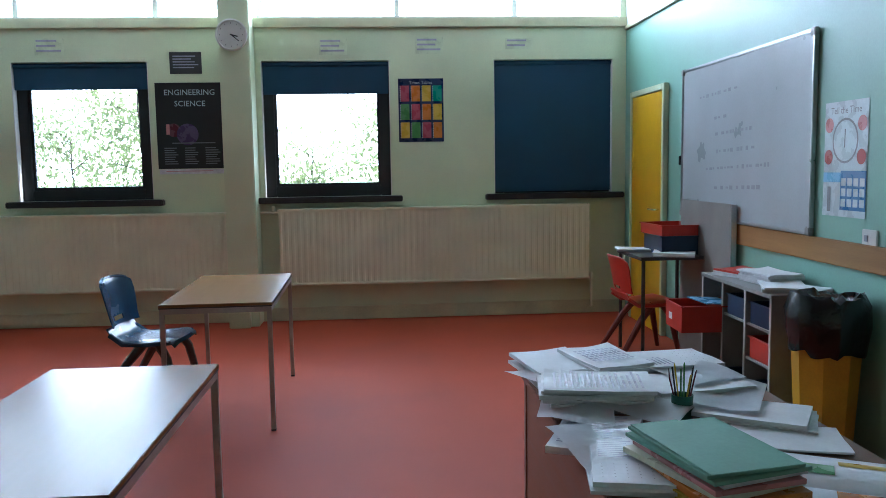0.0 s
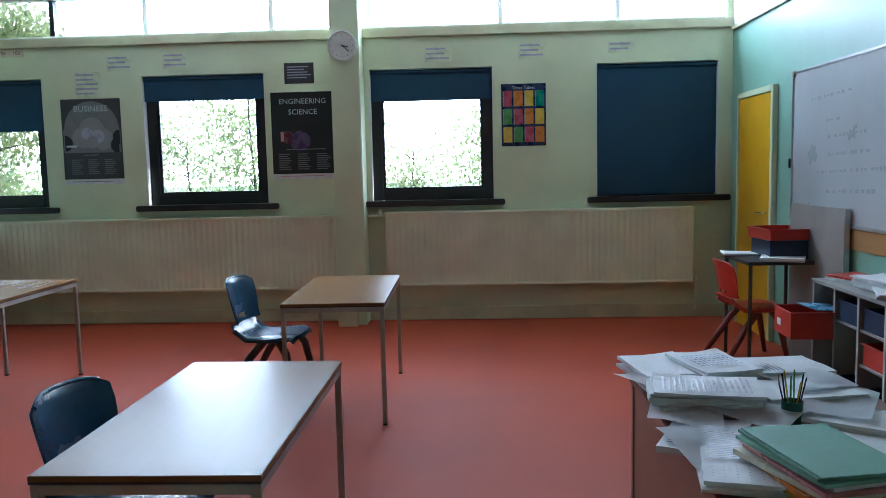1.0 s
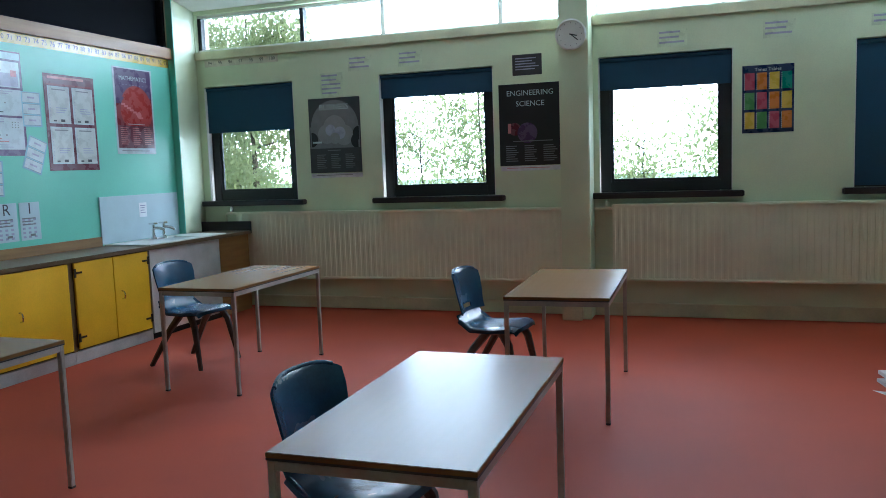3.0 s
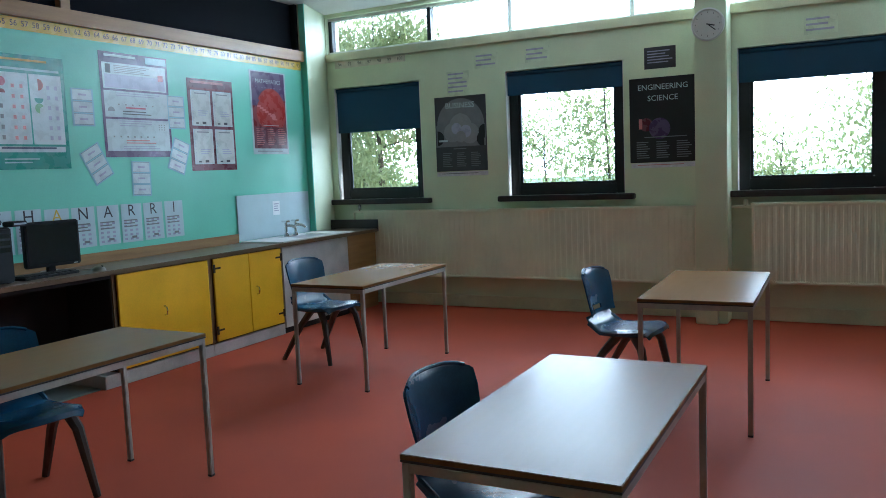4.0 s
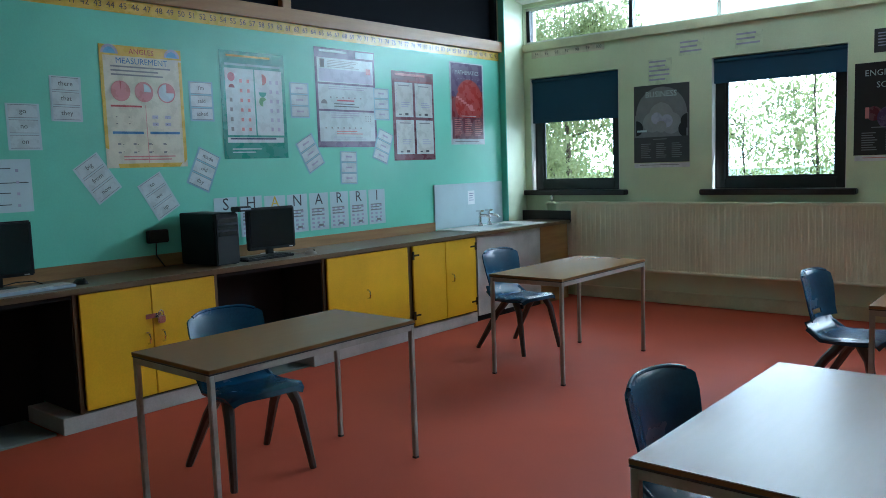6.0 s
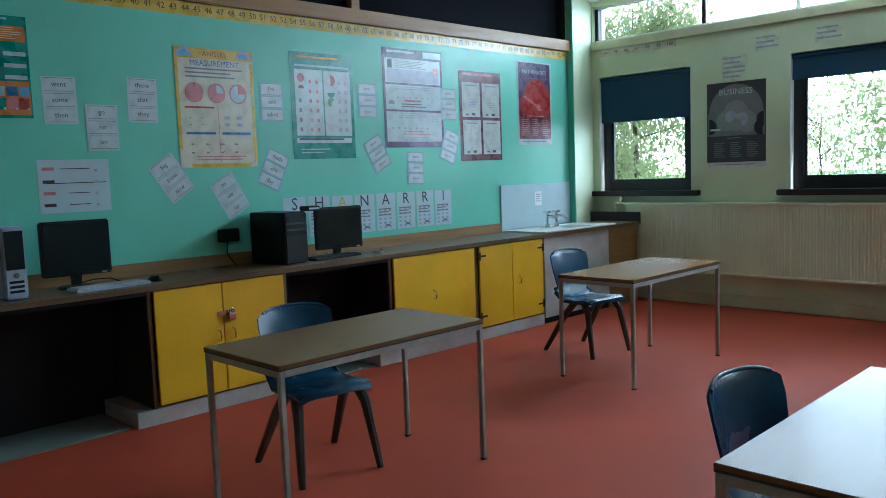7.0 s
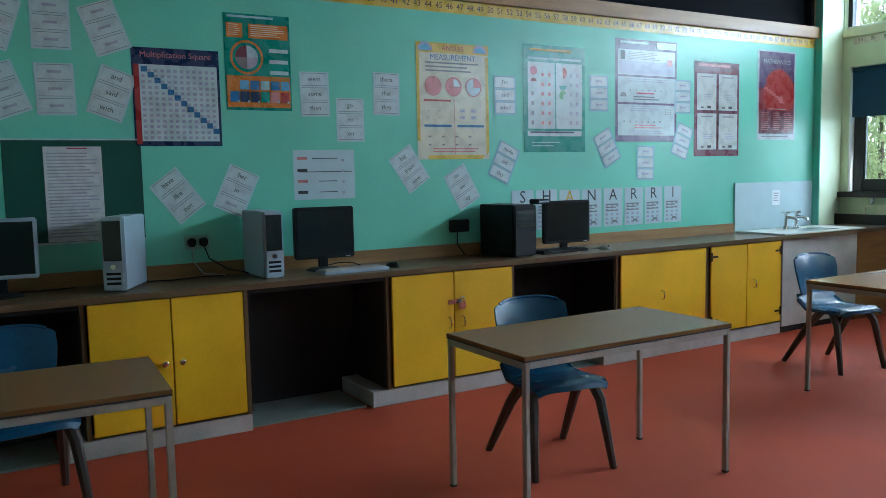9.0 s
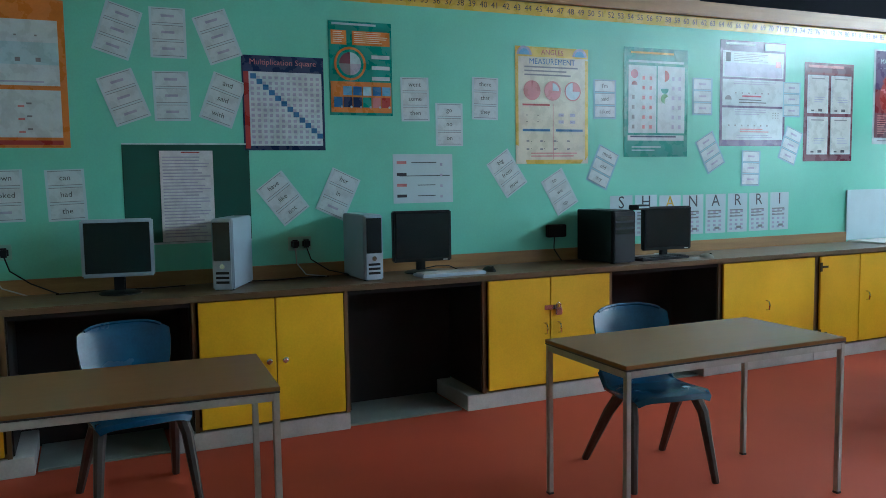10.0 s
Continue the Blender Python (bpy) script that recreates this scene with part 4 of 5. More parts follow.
_bu = [("r", "grey", 0.02, 0.30, 0.98, 0.62), ("d", "grey", 0.5, 0.62, 0.46, 0, 180), ("d", "mid", 0.50, 0.60, 0.22), ("d", "mid", 0.34, 0.52, 0.17), ("d", "mid", 0.68, 0.50, 0.18), ("d", "lilac", 0.42, 0.57, 0.10), ("d", "lilac", 0.60, 0.53, 0.11), ("d", "mid", 0.50, 0.46, 0.10), ("d", "mid", 0.50, 0.72, 0.07), ("d", "black", 0.04, 0.45, 0.13, -90, 90), ("r", "white", 0.06, 0.40, 0.24, 0.425), ("d", "black", 0.97, 0.52, 0.12, 90, 270), ("d", "black", 0.95, 0.42, 0.14, 90, 270), ("r", "charcoal", 0.0, 0.0, 1.0, 0.33), ("t", "white", "BUSINESS", 0.5, 0.875, 0.105), ("b", "grey", 0.35, 0.28, 0.7, 0.31, 1)]
_bu += [("b", "grey", 0.13 + 0.28 * k, 0.05, 0.32 + 0.28 * k, 0.25, 8) for k in range(3)]
span("poster", "window", -2.935, -2.338, 1.446, 2.227, P["charcoal"], "dark grey business poster with white lettering", _bu)
sheet("notice", "window", -2.635, 1.417, 0.60, 0.045, M_PAPER2, "narrow white caption strip under the poster", [("b", "grey", 0.1, 0.35, 0.9, 0.7, 1)], category="notice")
span("notice", "window", -0.704, -0.416, 2.318, 2.515, P["charcoal"], "dark grey printed notice above a poster", [("b", "lilac", 0.1, 0.2, 0.9, 0.85, 5)], category="notice")
_tt = [("t", "white", "Times Tables", 0.5, 0.935, 0.07)]
_cc = "magenta orange yellow teal green magenta orange yellow yellow green magenta orange".split()
for k, cn in enumerate(_cc):
    x, y = 0.05 + 0.24 * (k % 4), 0.64 - 0.29 * (k // 4)
    _tt += [("r", cn, x, y, x + 0.19, y + 0.25), ("g", "white", x - 0.015, y, x + 0.015, y + 0.25, 1, 9, 0.55)]
span("poster", "window", 1.379, 1.802, 1.672, 2.26, P["navy"], "navy times tables poster with coloured panels", _tt)
for x, z, lines in ((0.785, 2.555, 3), (1.678, 2.562, 3), (2.523, 2.574, 2), (-1.762, 2.567, 3), (-2.318, 2.559, 3), (-2.649, 2.358, 5)):
    sheet("notice", "window", x, z, 0.26, 0.05 * lines, flat("clear laminated notice", (0.64, 0.71, 0.50), 0.3), "laminated notice with handwriting above the windows", [("b", "lilac", 0.06, 0.06, 0.94, 0.95, lines)], category="notice", group="notices above the windows")
bm = lathe([(0.135, 0), (0.14, 0.012), (0.14, 0.03), (0.125, 0.034), (0.122, 0.026), (0.0005, 0.026)], 40)
clock = thing("wall_clock", "round white wall clock on the column", "clock", on_wall("window", -0.085, 2.62, 0, 0.2715))
part("case", bm, M_WHITE, clock, smooth=True)
prints(clock, 0.24, 0.24, [("g", "ink", 0.5 - 0.01 + 0.42 * math.sin(a * math.tau / 12), 0.5 - 0.02 + 0.42 * math.cos(a * math.tau / 12), 0.51 + 0.42 * math.sin(a * math.tau / 12), 0.52 + 0.42 * math.cos(a * math.tau / 12), 1, 1, 1.0) for a in range(12)], 0.0275)
part("minute_pointer", boxes((-0.004, -0.01, 0.0285, 0.004, 0.085, 0.0295)), M_INK, clock, at=pose(0, 0, 0, 0, 0, -130))
part("hour_pointer", boxes((-0.005, -0.01, 0.0298, 0.005, 0.06, 0.0308)), M_INK, clock, at=pose(0, 0, 0, 0, 0, -105))

# ---- computers on the worktop ----


def monitor(x, y, rot, w, h, bezel, label, lift=0.10):
    m = thing("computer_monitor", label, "monitor", pose(x, y, TOPZ, 0, 0, rot), group="monitors on the worktop")
    z0 = lift
    part("casing", boxes((-0.035, -w / 2, z0, 0.012, w / 2, z0 + h), bevel=0.008), bezel, m)
    part("screen", boxes((0.0122, -w / 2 + 0.018, z0 + 0.022, 0.0135, w / 2 - 0.018, z0 + h - 0.018)), M_SCREEN, m)
    part("stem", boxes((-0.06, -0.03, 0.012, -0.030, 0.03, z0 + 0.12), bevel=0.006), M_BLACKP, m)
    part("base", lathe([(0.11, 0), (0.11, 0.006), (0.09, 0.014), (0.02, 0.018)], 24, centre=(-0.03, 0, 0)), M_BLACKP, m, smooth=True)
    part("power_light", boxes((0.0125, w / 2 - 0.06, z0 + 0.006, 0.0145, w / 2 - 0.03, z0 + 0.012)), M_ALU, m)


def tower(x, y, rot, w, d, h, body, label, silver=True):
    """A desktop computer; its front is local +x."""
    t = thing("desktop_computer", label, "computer", pose(x, y, TOPZ, 0, 0, rot), group="desktop computers on the worktop")
    part("case", boxes((-d / 2, -w / 2, 0.006, d / 2 - 0.02, w / 2, h), bevel=0.006), body, t)
    part("front_bezel", boxes((d / 2 - 0.02, -w / 2 + 0.002, 0.006, d / 2, w / 2 - 0.002, h - 0.004), bevel=0.008), body, t)
    if silver:
        part("dark_door", boxes((d / 2 + 0.0005, -w / 2 + 0.012, h * 0.42, d / 2 + 0.004, w / 2 - 0.012, h - 0.02), bevel=0.001), M_SCREEN, t)
        bm = lathe([(0.014, 0), (0.014, 0.004)], 16)
        bmesh.ops.rotate(bm, verts=bm.verts, matrix=Matrix.Rotation(radians(90), 3, "Y"))
        bmesh.ops.translate(bm, verts=bm.verts, vec=(d / 2, 0, h * 0.34))
        part("power_button", bm, M_CHROME, t)
        for k in range(3):
            part("port_slot", boxes((d / 2 + 0.0003, -w / 2 + 0.022, 0.04 + 0.026 * k, d / 2 + 0.002, w / 2 - 0.022, 0.054 + 0.026 * k)), M_BLACKP, t)
    else:
        for k in range(3):
            part("drive_slot", boxes((d / 2 + 0.0003, -w / 2 + 0.02, h - 0.07 - 0.045 * k, d / 2 + 0.0025, w / 2 - 0.02, h - 0.04 - 0.045 * k)), M_SCREEN, t)
    for sx in (-1, 1):
        for sy in (-1, 1):
            part("foot", boxes((sx * d * 0.4 - 0.015, sy * w * 0.35 - 0.01, 0, sx * d * 0.4 + 0.015, sy * w * 0.35 + 0.01, 0.0058)), M_BLACKP, t)
    return t


def keyboard(x, y, rot, label, body):
    k = thing("keyboard", label, "keyboard", pose(x, y, TOPZ, 0, 0, rot), group="keyboards on the worktop")
    part("tray", boxes((-0.075, -0.22, 0.0, 0.075, 0.22, 0.018), bevel=0.004), body, k)
    bm = bmesh.new()
    for r in range(5):
        for c in range(15):
            box(bm, -0.06 + r * 0.024, -0.205 + c * 0.0275, 0.0185, -0.04 + r * 0.024, -0.182 + c * 0.0275, 0.024)
    tagged(part("keys", bm, M_BLACKP if body is M_BLACKP else M_PLINTH, k), kind="stuff")


def mouse(x, y, rot, material, label):
    bm = bmesh.new()
    bmesh.ops.create_uvsphere(bm, u_segments=16, v_segments=10, radius=1)
    for v in bm.verts:
        v.co = (v.co.x * 0.055, v.co.y * 0.031, max(0, v.co.z) * 0.034)
    m = thing("computer_mouse", label, "mouse", pose(x, y, TOPZ, 0, 0, rot))
    part("shell", bm, material, m, smooth=True)
    part("wheel", tube([(0.03, -0.004, 0.028), (0.03, 0.004, 0.028)], 0.008, 10), M_BLACKP, m)


def cable(points, label, material=M_BLACKP, radius=0.004, name="cable"):
    thing(name, label, "cable", None, tube(points, radius, 6), material, smooth=True)


monitor(-3.935, -0.514, -6, 0.37, 0.315, M_SILVER, "silver framed flat monitor, switched off", 0.095)
tower(-3.940, 0.098, -26, 0.118, 0.40, 0.40, M_SILVER, "silver desktop computer turned half aside", True)
tower(-3.935, 0.884, 1, 0.118, 0.40, 0.395, M_SILVER, "silver desktop computer with dark drive door", True)
monitor(-3.955, 1.29, -4, 0.39, 0.325, M_BLACKP, "black flat monitor beside a silver computer", 0.075)
keyboard(-3.780, 1.4, 2, "silver keyboard on the worktop edge", M_SILVER)
mouse(-3.815, 1.694, 20, M_BLACKP, "small black plastic computer mouse")
tower(-3.935, 2.688, 4, 0.20, 0.40, 0.365, M_BLACKP, "black desktop computer tower", False)
cr = thing("card_reader", "small black box on top of the computer", "box", pose(-3.740, 2.825, TOPZ + 0.3655, 0, 0, 4), boxes((-0.05, -0.055, 0, 0.05, 0.055, 0.035), bevel=0.006), M_BLACKP)
part("label_strip", boxes((0.0505, -0.045, 0.012, 0.052, 0.045, 0.024)), M_SILVER, cr)
monitor(-3.885, 3.188, -6, 0.40, 0.315, M_BLACKP, "black flat monitor beside the letter sheets", 0.06)
keyboard(-3.845, 3.087, 4, "black keyboard under a monitor", M_BLACKP)
mouse(-3.745, 3.437, 15, M_PLINTH, "small pale grey computer mouse")
for y, z in ((0.549, 1.063), (-1.114, 1.09)):
    s = thing("wall_socket", "double wall socket with two black plugs", "socket", on_wall("left", y, z, 0, 0.0))
    part("plate", boxes((-0.073, -0.043, 0, 0.073, 0.043, 0.009), bevel=0.003), M_RIGHTW, s)
    for x in (-0.035, 0.035):
        part("plug", boxes((x - 0.024, -0.026, 0.0095, x + 0.024, 0.026, 0.045), bevel=0.009), M_BLACKP, s)
    cable([(LEFT_X + 0.03, y - 0.035, z - 0.02), (LEFT_X + 0.035, y - 0.03, z - 0.12), (LEFT_X + 0.06, y + 0.02, z - 0.19), (LEFT_X + 0.10, y + 0.14, TOPZ + 0.006)], "pale cable from a plug", M_PLINTH)
    cable([(LEFT_X + 0.03, y + 0.035, z - 0.02), (LEFT_X + 0.04, y + 0.06, z - 0.10), (LEFT_X + 0.08, y + 0.16, z - 0.17), (LEFT_X + 0.13, y + 0.30, TOPZ + 0.006)], "black cable from a plug")
s = thing("wall_box", "black plastic adaptor box with hanging lead", "box", on_wall("left", 2.411, 1.067, 0, 0.0), boxes((-0.075, -0.045, 0, 0.075, 0.045, 0.05), bevel=0.006), M_BLACKP)
cable([(LEFT_X + 0.03, 2.395, 1.026), (LEFT_X + 0.03, 2.39, 0.953), (LEFT_X + 0.04, 2.385, 0.936), (LEFT_X + 0.09, 2.415, TOPZ + 0.006)], "black lead below the adaptor box")
cable([(-4.025, 1.32, TOPZ + 0.02), (-4.045, 1.419, TOPZ + 0.03), (-4.005, 1.499, TOPZ + 0.03), (-3.925, 1.539, TOPZ + 0.006), (-3.845, 1.669, TOPZ + 0.006)], "black mouse lead on the worktop")
cable([(-3.925, 3.106, TOPZ + 0.03), (-4.005, 3.298, TOPZ + 0.02), (-3.905, 3.394, TOPZ + 0.006), (-3.785, 3.433, TOPZ + 0.01)], "pale mouse lead on the worktop", M_PLINTH)
cable([(-4.075, 0.705, TOPZ + 0.006), (-4.095, 0.534, TOPZ + 0.006), (-4.045, 0.372, TOPZ + 0.006), (-4.085, 0.232, TOPZ + 0.006)], "black power lead along the wall")
cable([(-4.075, -0.156, TOPZ + 0.006), (-4.045, -0.328, TOPZ + 0.006), (-4.085, -0.504, TOPZ + 0.006), (-4.055, -0.833, TOPZ + 0.006)], "black power lead along the wall")

# ---- whiteboard wall ----
door = thing("door_1", "yellow flush door with pale frame", "door", kind="structure")
part("door_leaf", boxes((RIGHT_X - 0.035, 6.03, 0.0, RIGHT_X - 0.002, 6.83, 2.03), bevel=0.003), M_YEL, door)
for b in ((RIGHT_X - 0.045, 5.975, 0, RIGHT_X - 0.002, 6.025, 2.085), (RIGHT_X - 0.045, 6.835, 0, RIGHT_X - 0.002, 6.875, 2.085), (RIGHT_X - 0.045, 6.025, 2.035, RIGHT_X - 0.002, 6.835, 2.085)):
    part("door_frame", boxes(b, bevel=0.004), M_CREAM, door)
part("door_handle", tube([(RIGHT_X - 0.036, 6.10, 1.05), (RIGHT_X - 0.08, 6.10, 1.05), (RIGHT_X - 0.085, 6.14, 1.05), (RIGHT_X - 0.085, 6.21, 1.05)], 0.009, 8), M_CHROME, door, smooth=True)
wb = thing("whiteboard", "large whiteboard with faint handwriting and aluminium frame", "whiteboard")
y0, y1, z0, z1 = 3.73, 5.60, 1.055, 2.115
part("board", boxes((RIGHT_X - 0.02, y0, z0, RIGHT_X - 0.004, y1, z1)), M_WBOARD, wb)
for b in ((y0 - 0.02, z0 - 0.02, y0, z1 + 0.02), (y1, z0 - 0.02, y1 + 0.02, z1 + 0.02), (y0, z1, y1, z1 + 0.02), (y0, z0 - 0.02, y1, z0)):
    part("frame_rail", boxes((RIGHT_X - 0.03, b[0], b[1], RIGHT_X - 0.003, b[2], b[3]), bevel=0.004), M_ALU, wb)
for y, z in ((y0, z0), (y0, z1), (y1, z0), (y1, z1)):
    part("corner_cap", boxes((RIGHT_X - 0.034, y - 0.024, z - 0.024, RIGHT_X - 0.002, y + 0.024, z + 0.024), bevel=0.006), M_SHELF, wb)
part("clip", boxes((RIGHT_X - 0.04, y1 + 0.021, 1.42, RIGHT_X - 0.004, y1 + 0.04, 1.49), bevel=0.004), M_BLACKP, wb)
rnd = random.Random(4)
for line, (ya, yb, z) in enumerate(((5.28, 4.66, 1.90), (5.02, 4.86, 1.74), (5.0, 4.42, 1.63), (4.98, 4.38, 1.51), (5.15, 4.20, 1.39), (5.0, 4.35, 1.26))):
    bm = bmesh.new()
    y = ya
    while y > yb:
        w = rnd.uniform(0.02, 0.05)
        hh = rnd.uniform(0.006, 0.014)
        box(bm, RIGHT_X - 0.0212, y - w, z - hh + (ya - y) * 0.03, RIGHT_X - 0.0202, y, z + hh + (ya - y) * 0.03)
        y -= w + rnd.uniform(0.012, 0.06)
    tagged(part("writing_line", bm, M_GREYINK, wb), kind="stuff")
structure("trim_east", boxes((RIGHT_X - 0.022, 0.5, 0.90, RIGHT_X, 5.55, 1.03), bevel=0.004), M_LEDGE, "varnished wooden rail along the wall", "trim")
_tl = [("r", "skyblue", 0.0, 0.30, 0.62, 0.385), ("r", "blue", 0.42, 0.06, 1.0, 0.40), ("g", "white", 0.44, 0.09, 1.0, 0.36, 4, 3, 0.75), ("t", "grey", "Tell the Time", 0.5, 0.92, 0.085), ("d", "grey", 0.5, 0.66, 0.30), ("d", "white", 0.5, 0.66, 0.27), ("d", "pink", 0.12, 0.80, 0.10), ("d", "pink", 0.88, 0.80, 0.10), ("d", "red", 0.12, 0.52, 0.10), ("d", "red", 0.88, 0.52, 0.10), ("r", "ink", 0.49, 0.60, 0.51, 0.76), ("r", "grey", 0.12, 0.04, 0.2, 0.26)]
sheet("poster", "right", 3.44, 1.44, 0.38, 0.58, P["white"], "glossy white and blue clock reading poster", _tl, curl=0.02)
sk2 = thing("wall_switch", "white double switch plate", "switch", on_wall("right", 3.20, 1.06), boxes((-0.06, -0.043, 0, 0.06, 0.043, 0.01), bevel=0.003), M_WHITE)
part("rocker", boxes((-0.035, -0.015, 0.0105, -0.01, 0.015, 0.014)), M_GREYINK, sk2)

tt = thing("side_table", "dark topped square table with papers beside the door", "table", pose(3.285, 5.36, 0))
part("tabletop", boxes((-0.25, -0.30, 0.748, 0.25, 0.30, 0.773), bevel=0.003), M_EDGE, tt)
for sx in (-1, 1):
    for sy in (-1, 1):
        part("leg", tube([(sx * 0.225, sy * 0.275, 0), (sx * 0.225, sy * 0.275, 0.748)], 0.014, 10), M_LEG, tt, smooth=True)


def tray(x, y, z, rot, w, d, h, material, label, filled=True):
    """An open plastic tray with a rolled rim."""
    t = thing("storage_tray", label, "tray", pose(x, y, z, 0, 0, rot))
    o = 0.012
    part("tub", boxes((-w / 2 + o, -d / 2 + o, 0, w / 2 - o, d / 2 - o, 0.006), (-w / 2 + o, -d / 2 + o, 0.006, -w / 2 + o + 0.004, d / 2 - o, h), (w / 2 - o - 0.004, -d / 2 + o, 0.006, w / 2 - o, d / 2 - o, h),
                      (-w / 2 + o + 0.004, -d / 2 + o, 0.006, w / 2 - o - 0.004, -d / 2 + o + 0.004, h), (-w / 2 + o + 0.004, d / 2 - o - 0.004, 0.006, w / 2 - o - 0.004, d / 2 - o, h)), material, t)
    part("rim", boxes((-w / 2, -d / 2, h, w / 2, -d / 2 + 0.018, h + 0.008), (-w / 2, d / 2 - 0.018, h, w / 2, d / 2, h + 0.008), (-w / 2, -d / 2 + 0.018, h, -w / 2 + 0.018, d / 2 - 0.018, h + 0.008), (w / 2 - 0.018, -d / 2 + 0.018, h, w / 2, d / 2 - 0.018, h + 0.008), bevel=0.003), material, t)
    return t


tray(3.365, 5.37, 0.773, 0, 0.31, 0.42, 0.13, M_NAVYP, "navy plastic tray on the side table")
tray(3.36, 5.37, 0.912, 3, 0.33, 0.44, 0.07, M_RED, "red plastic tray stacked on a navy tray")


def paper_pile(x, y, z, rot, w, d, h, label, sheafs=4, top=None, seed=1, topitems=()):
    r = random.Random(seed)
    p = thing("paper_pile", label, "papers", pose(x, y, z, 0, 0, rot))
    a = 0.0
    for k in range(sheafs):
        t = h / sheafs * r.uniform(0.75, 1.25) if k < sheafs - 1 else max(0.004, h - a)
        dx, dy, dr = r.uniform(-0.012, 0.012), r.uniform(-0.014, 0.014), r.uniform(-5, 5)
        bm = bmesh.new()
        nx, ny = 6, 6
        ww, dd = w * r.uniform(0.93, 1.0), d * r.uniform(0.95, 1.0)
        q = r.uniform(0, 6)
        lo, hi = [], []
        for lay, zz in ((lo, a), (hi, a + t)):
            for j in range(ny + 1):
                lay.append([bm.verts.new(((i / nx - 0.5) * ww, (j / ny - 0.5) * dd, zz + (0.0022 * math.sin(i * 1.1 + q) * math.cos(j * 0.9 + q) + 0.006 * max(0, (i + j - 9) / 3) ** 2 if lay is hi and k == sheafs - 1 else 0))) for i in range(nx + 1)])
        for j in range(ny):
            for i in range(nx):
                bm.faces.new((hi[j][i], hi[j][i + 1], hi[j + 1][i + 1], hi[j + 1][i]))
                bm.faces.new((lo[j][i], lo[j + 1][i], lo[j + 1][i + 1], lo[j][i + 1]))
        for i in range(nx):
            bm.faces.new((lo[0][i], lo[0][i + 1], hi[0][i + 1], hi[0][i]))
            bm.faces.new((lo[ny][i + 1], lo[ny][i], hi[ny][i], hi[ny][i + 1]))
            bm.faces.new((lo[i + 1][0], lo[i][0], hi[i][0], hi[i + 1][0]))
            bm.faces.new((lo[i][nx], lo[i + 1][nx], hi[i + 1][nx], hi[i][nx]))
        s = part("sheaf", bm, (top or M_PAPER) if k == sheafs - 1 else M_PAPER2, p, at=pose(dx, dy, 0, 0, 0, dr))
        if k == sheafs - 1 and topitems:
            prints(s, ww, dd, topitems, a + t + 0.0045)
        a += t
    return p


paper_pile(3.13, 5.52, 0.773, 80, 0.20, 0.28, 0.02, "loose printed papers on the side table", 2, seed=2)
paper_pile(3.29, 5.13, 0.773, 70, 0.21, 0.30, 0.025, "loose printed papers on the side table", 2, seed=3)
chair(3.16, 5.42, 4, "red moulded plastic chair at the side table", M_RED, mat("red brown chair leg plastic", (0.20, 0.03, 0.02), 0.4), 0.95)
lb = thing("leaning_board", "pale grey board standing against the wall", "board", None, boxes((RIGHT_X - 0.06, 4.62, 0.0, RIGHT_X - 0.033, 5.52, 1.16), bevel=0.004), M_SHELF)
part("edge_strip", boxes((RIGHT_X - 0.066, 4.60, 0.0, RIGHT_X - 0.030, 4.619, 1.16), bevel=0.003), M_ALU, lb)

sh = thing("tray_shelf_unit", "grey open shelf unit for plastic trays", "shelf unit")
SX0, SX1, SY0, SY1, SH = 3.20, 3.53, 3.46, 4.36, 0.755
part("top_board", boxes((SX0 - 0.01, SY0 - 0.01, SH - 0.02, SX1, SY1 + 0.01, SH), bevel=0.003), M_SHELF, sh)
part("base_board", boxes((SX0, SY0, 0.06, SX1, SY1, 0.08)), M_SHELF, sh)
# shade within the open shelves, painted as a near-black back
part("back_board", boxes((SX1 - 0.012, SY0, 0.08, SX1, SY1, SH - 0.02)), M_SHADEIN, sh)
for k in range(4):
    y = SY0 + k * (SY1 - SY0 - 0.018) / 3
    part("upright", boxes((SX0, y, 0.0 if k in (0, 3) else 0.08, SX1 - 0.013, y + 0.018, SH - 0.0205)), M_SHELF, sh)
    part("edge_strip", boxes((SX0 - 0.004, y, 0.08, SX0 - 0.0005, y + 0.018, SH - 0.0205)), M_PLINTH, sh)
pitch = (SY1 - SY0 - 0.018) / 3
for col, z, m, w in ((0, 0.56, M_NAVYP, 0), (1, 0.56, M_NAVYP, 0), (0, 0.37, M_RED, 0), (0, 0.12, M_NAVYP, 0), (1, 0.12, M_NAVYP, 0)):
    tray(SX0 + 0.160, SY0 + 0.018 + pitch * (col + 0.5) - 0.009, z if z > 0.1 else 0.081, 90, pitch - 0.035, 0.31, 0.11, m, "%s plastic tray slotted in the shelf unit" % ("red" if m is M_RED else "navy"))
    part("runner", boxes((SX0 + 0.005, SY0 + 0.0185 + pitch * col, z - 0.012, SX1 - 0.02, SY0 + 0.0005 + pitch * (col + 1), z)), M_SHELF, sh)
rt = tray(3.15, 4.20, 0.44, 88, 0.31, 0.40, 0.15, M_RED, "red plastic tray pulled half out of the shelf unit")
part("name_label", boxes((0.03, 0.1885, 0.05, 0.09, 0.1895, 0.09)), M_PAPER, rt)
part("runner", boxes((SX0 + 0.005, SY0 + 0.0185 + pitch * 2, 0.428, SX1 - 0.02, SY0 + 0.0005 + pitch * 3, 0.44)), M_SHELF, sh)
thing("blue_folder", "bright blue folder lying in the red tray", "folder", pose(3.19, 4.20, 0.602, 2, 4, 10), boxes((-0.10, -0.11, 0, 0.10, 0.11, 0.006)), P["skyblue"])
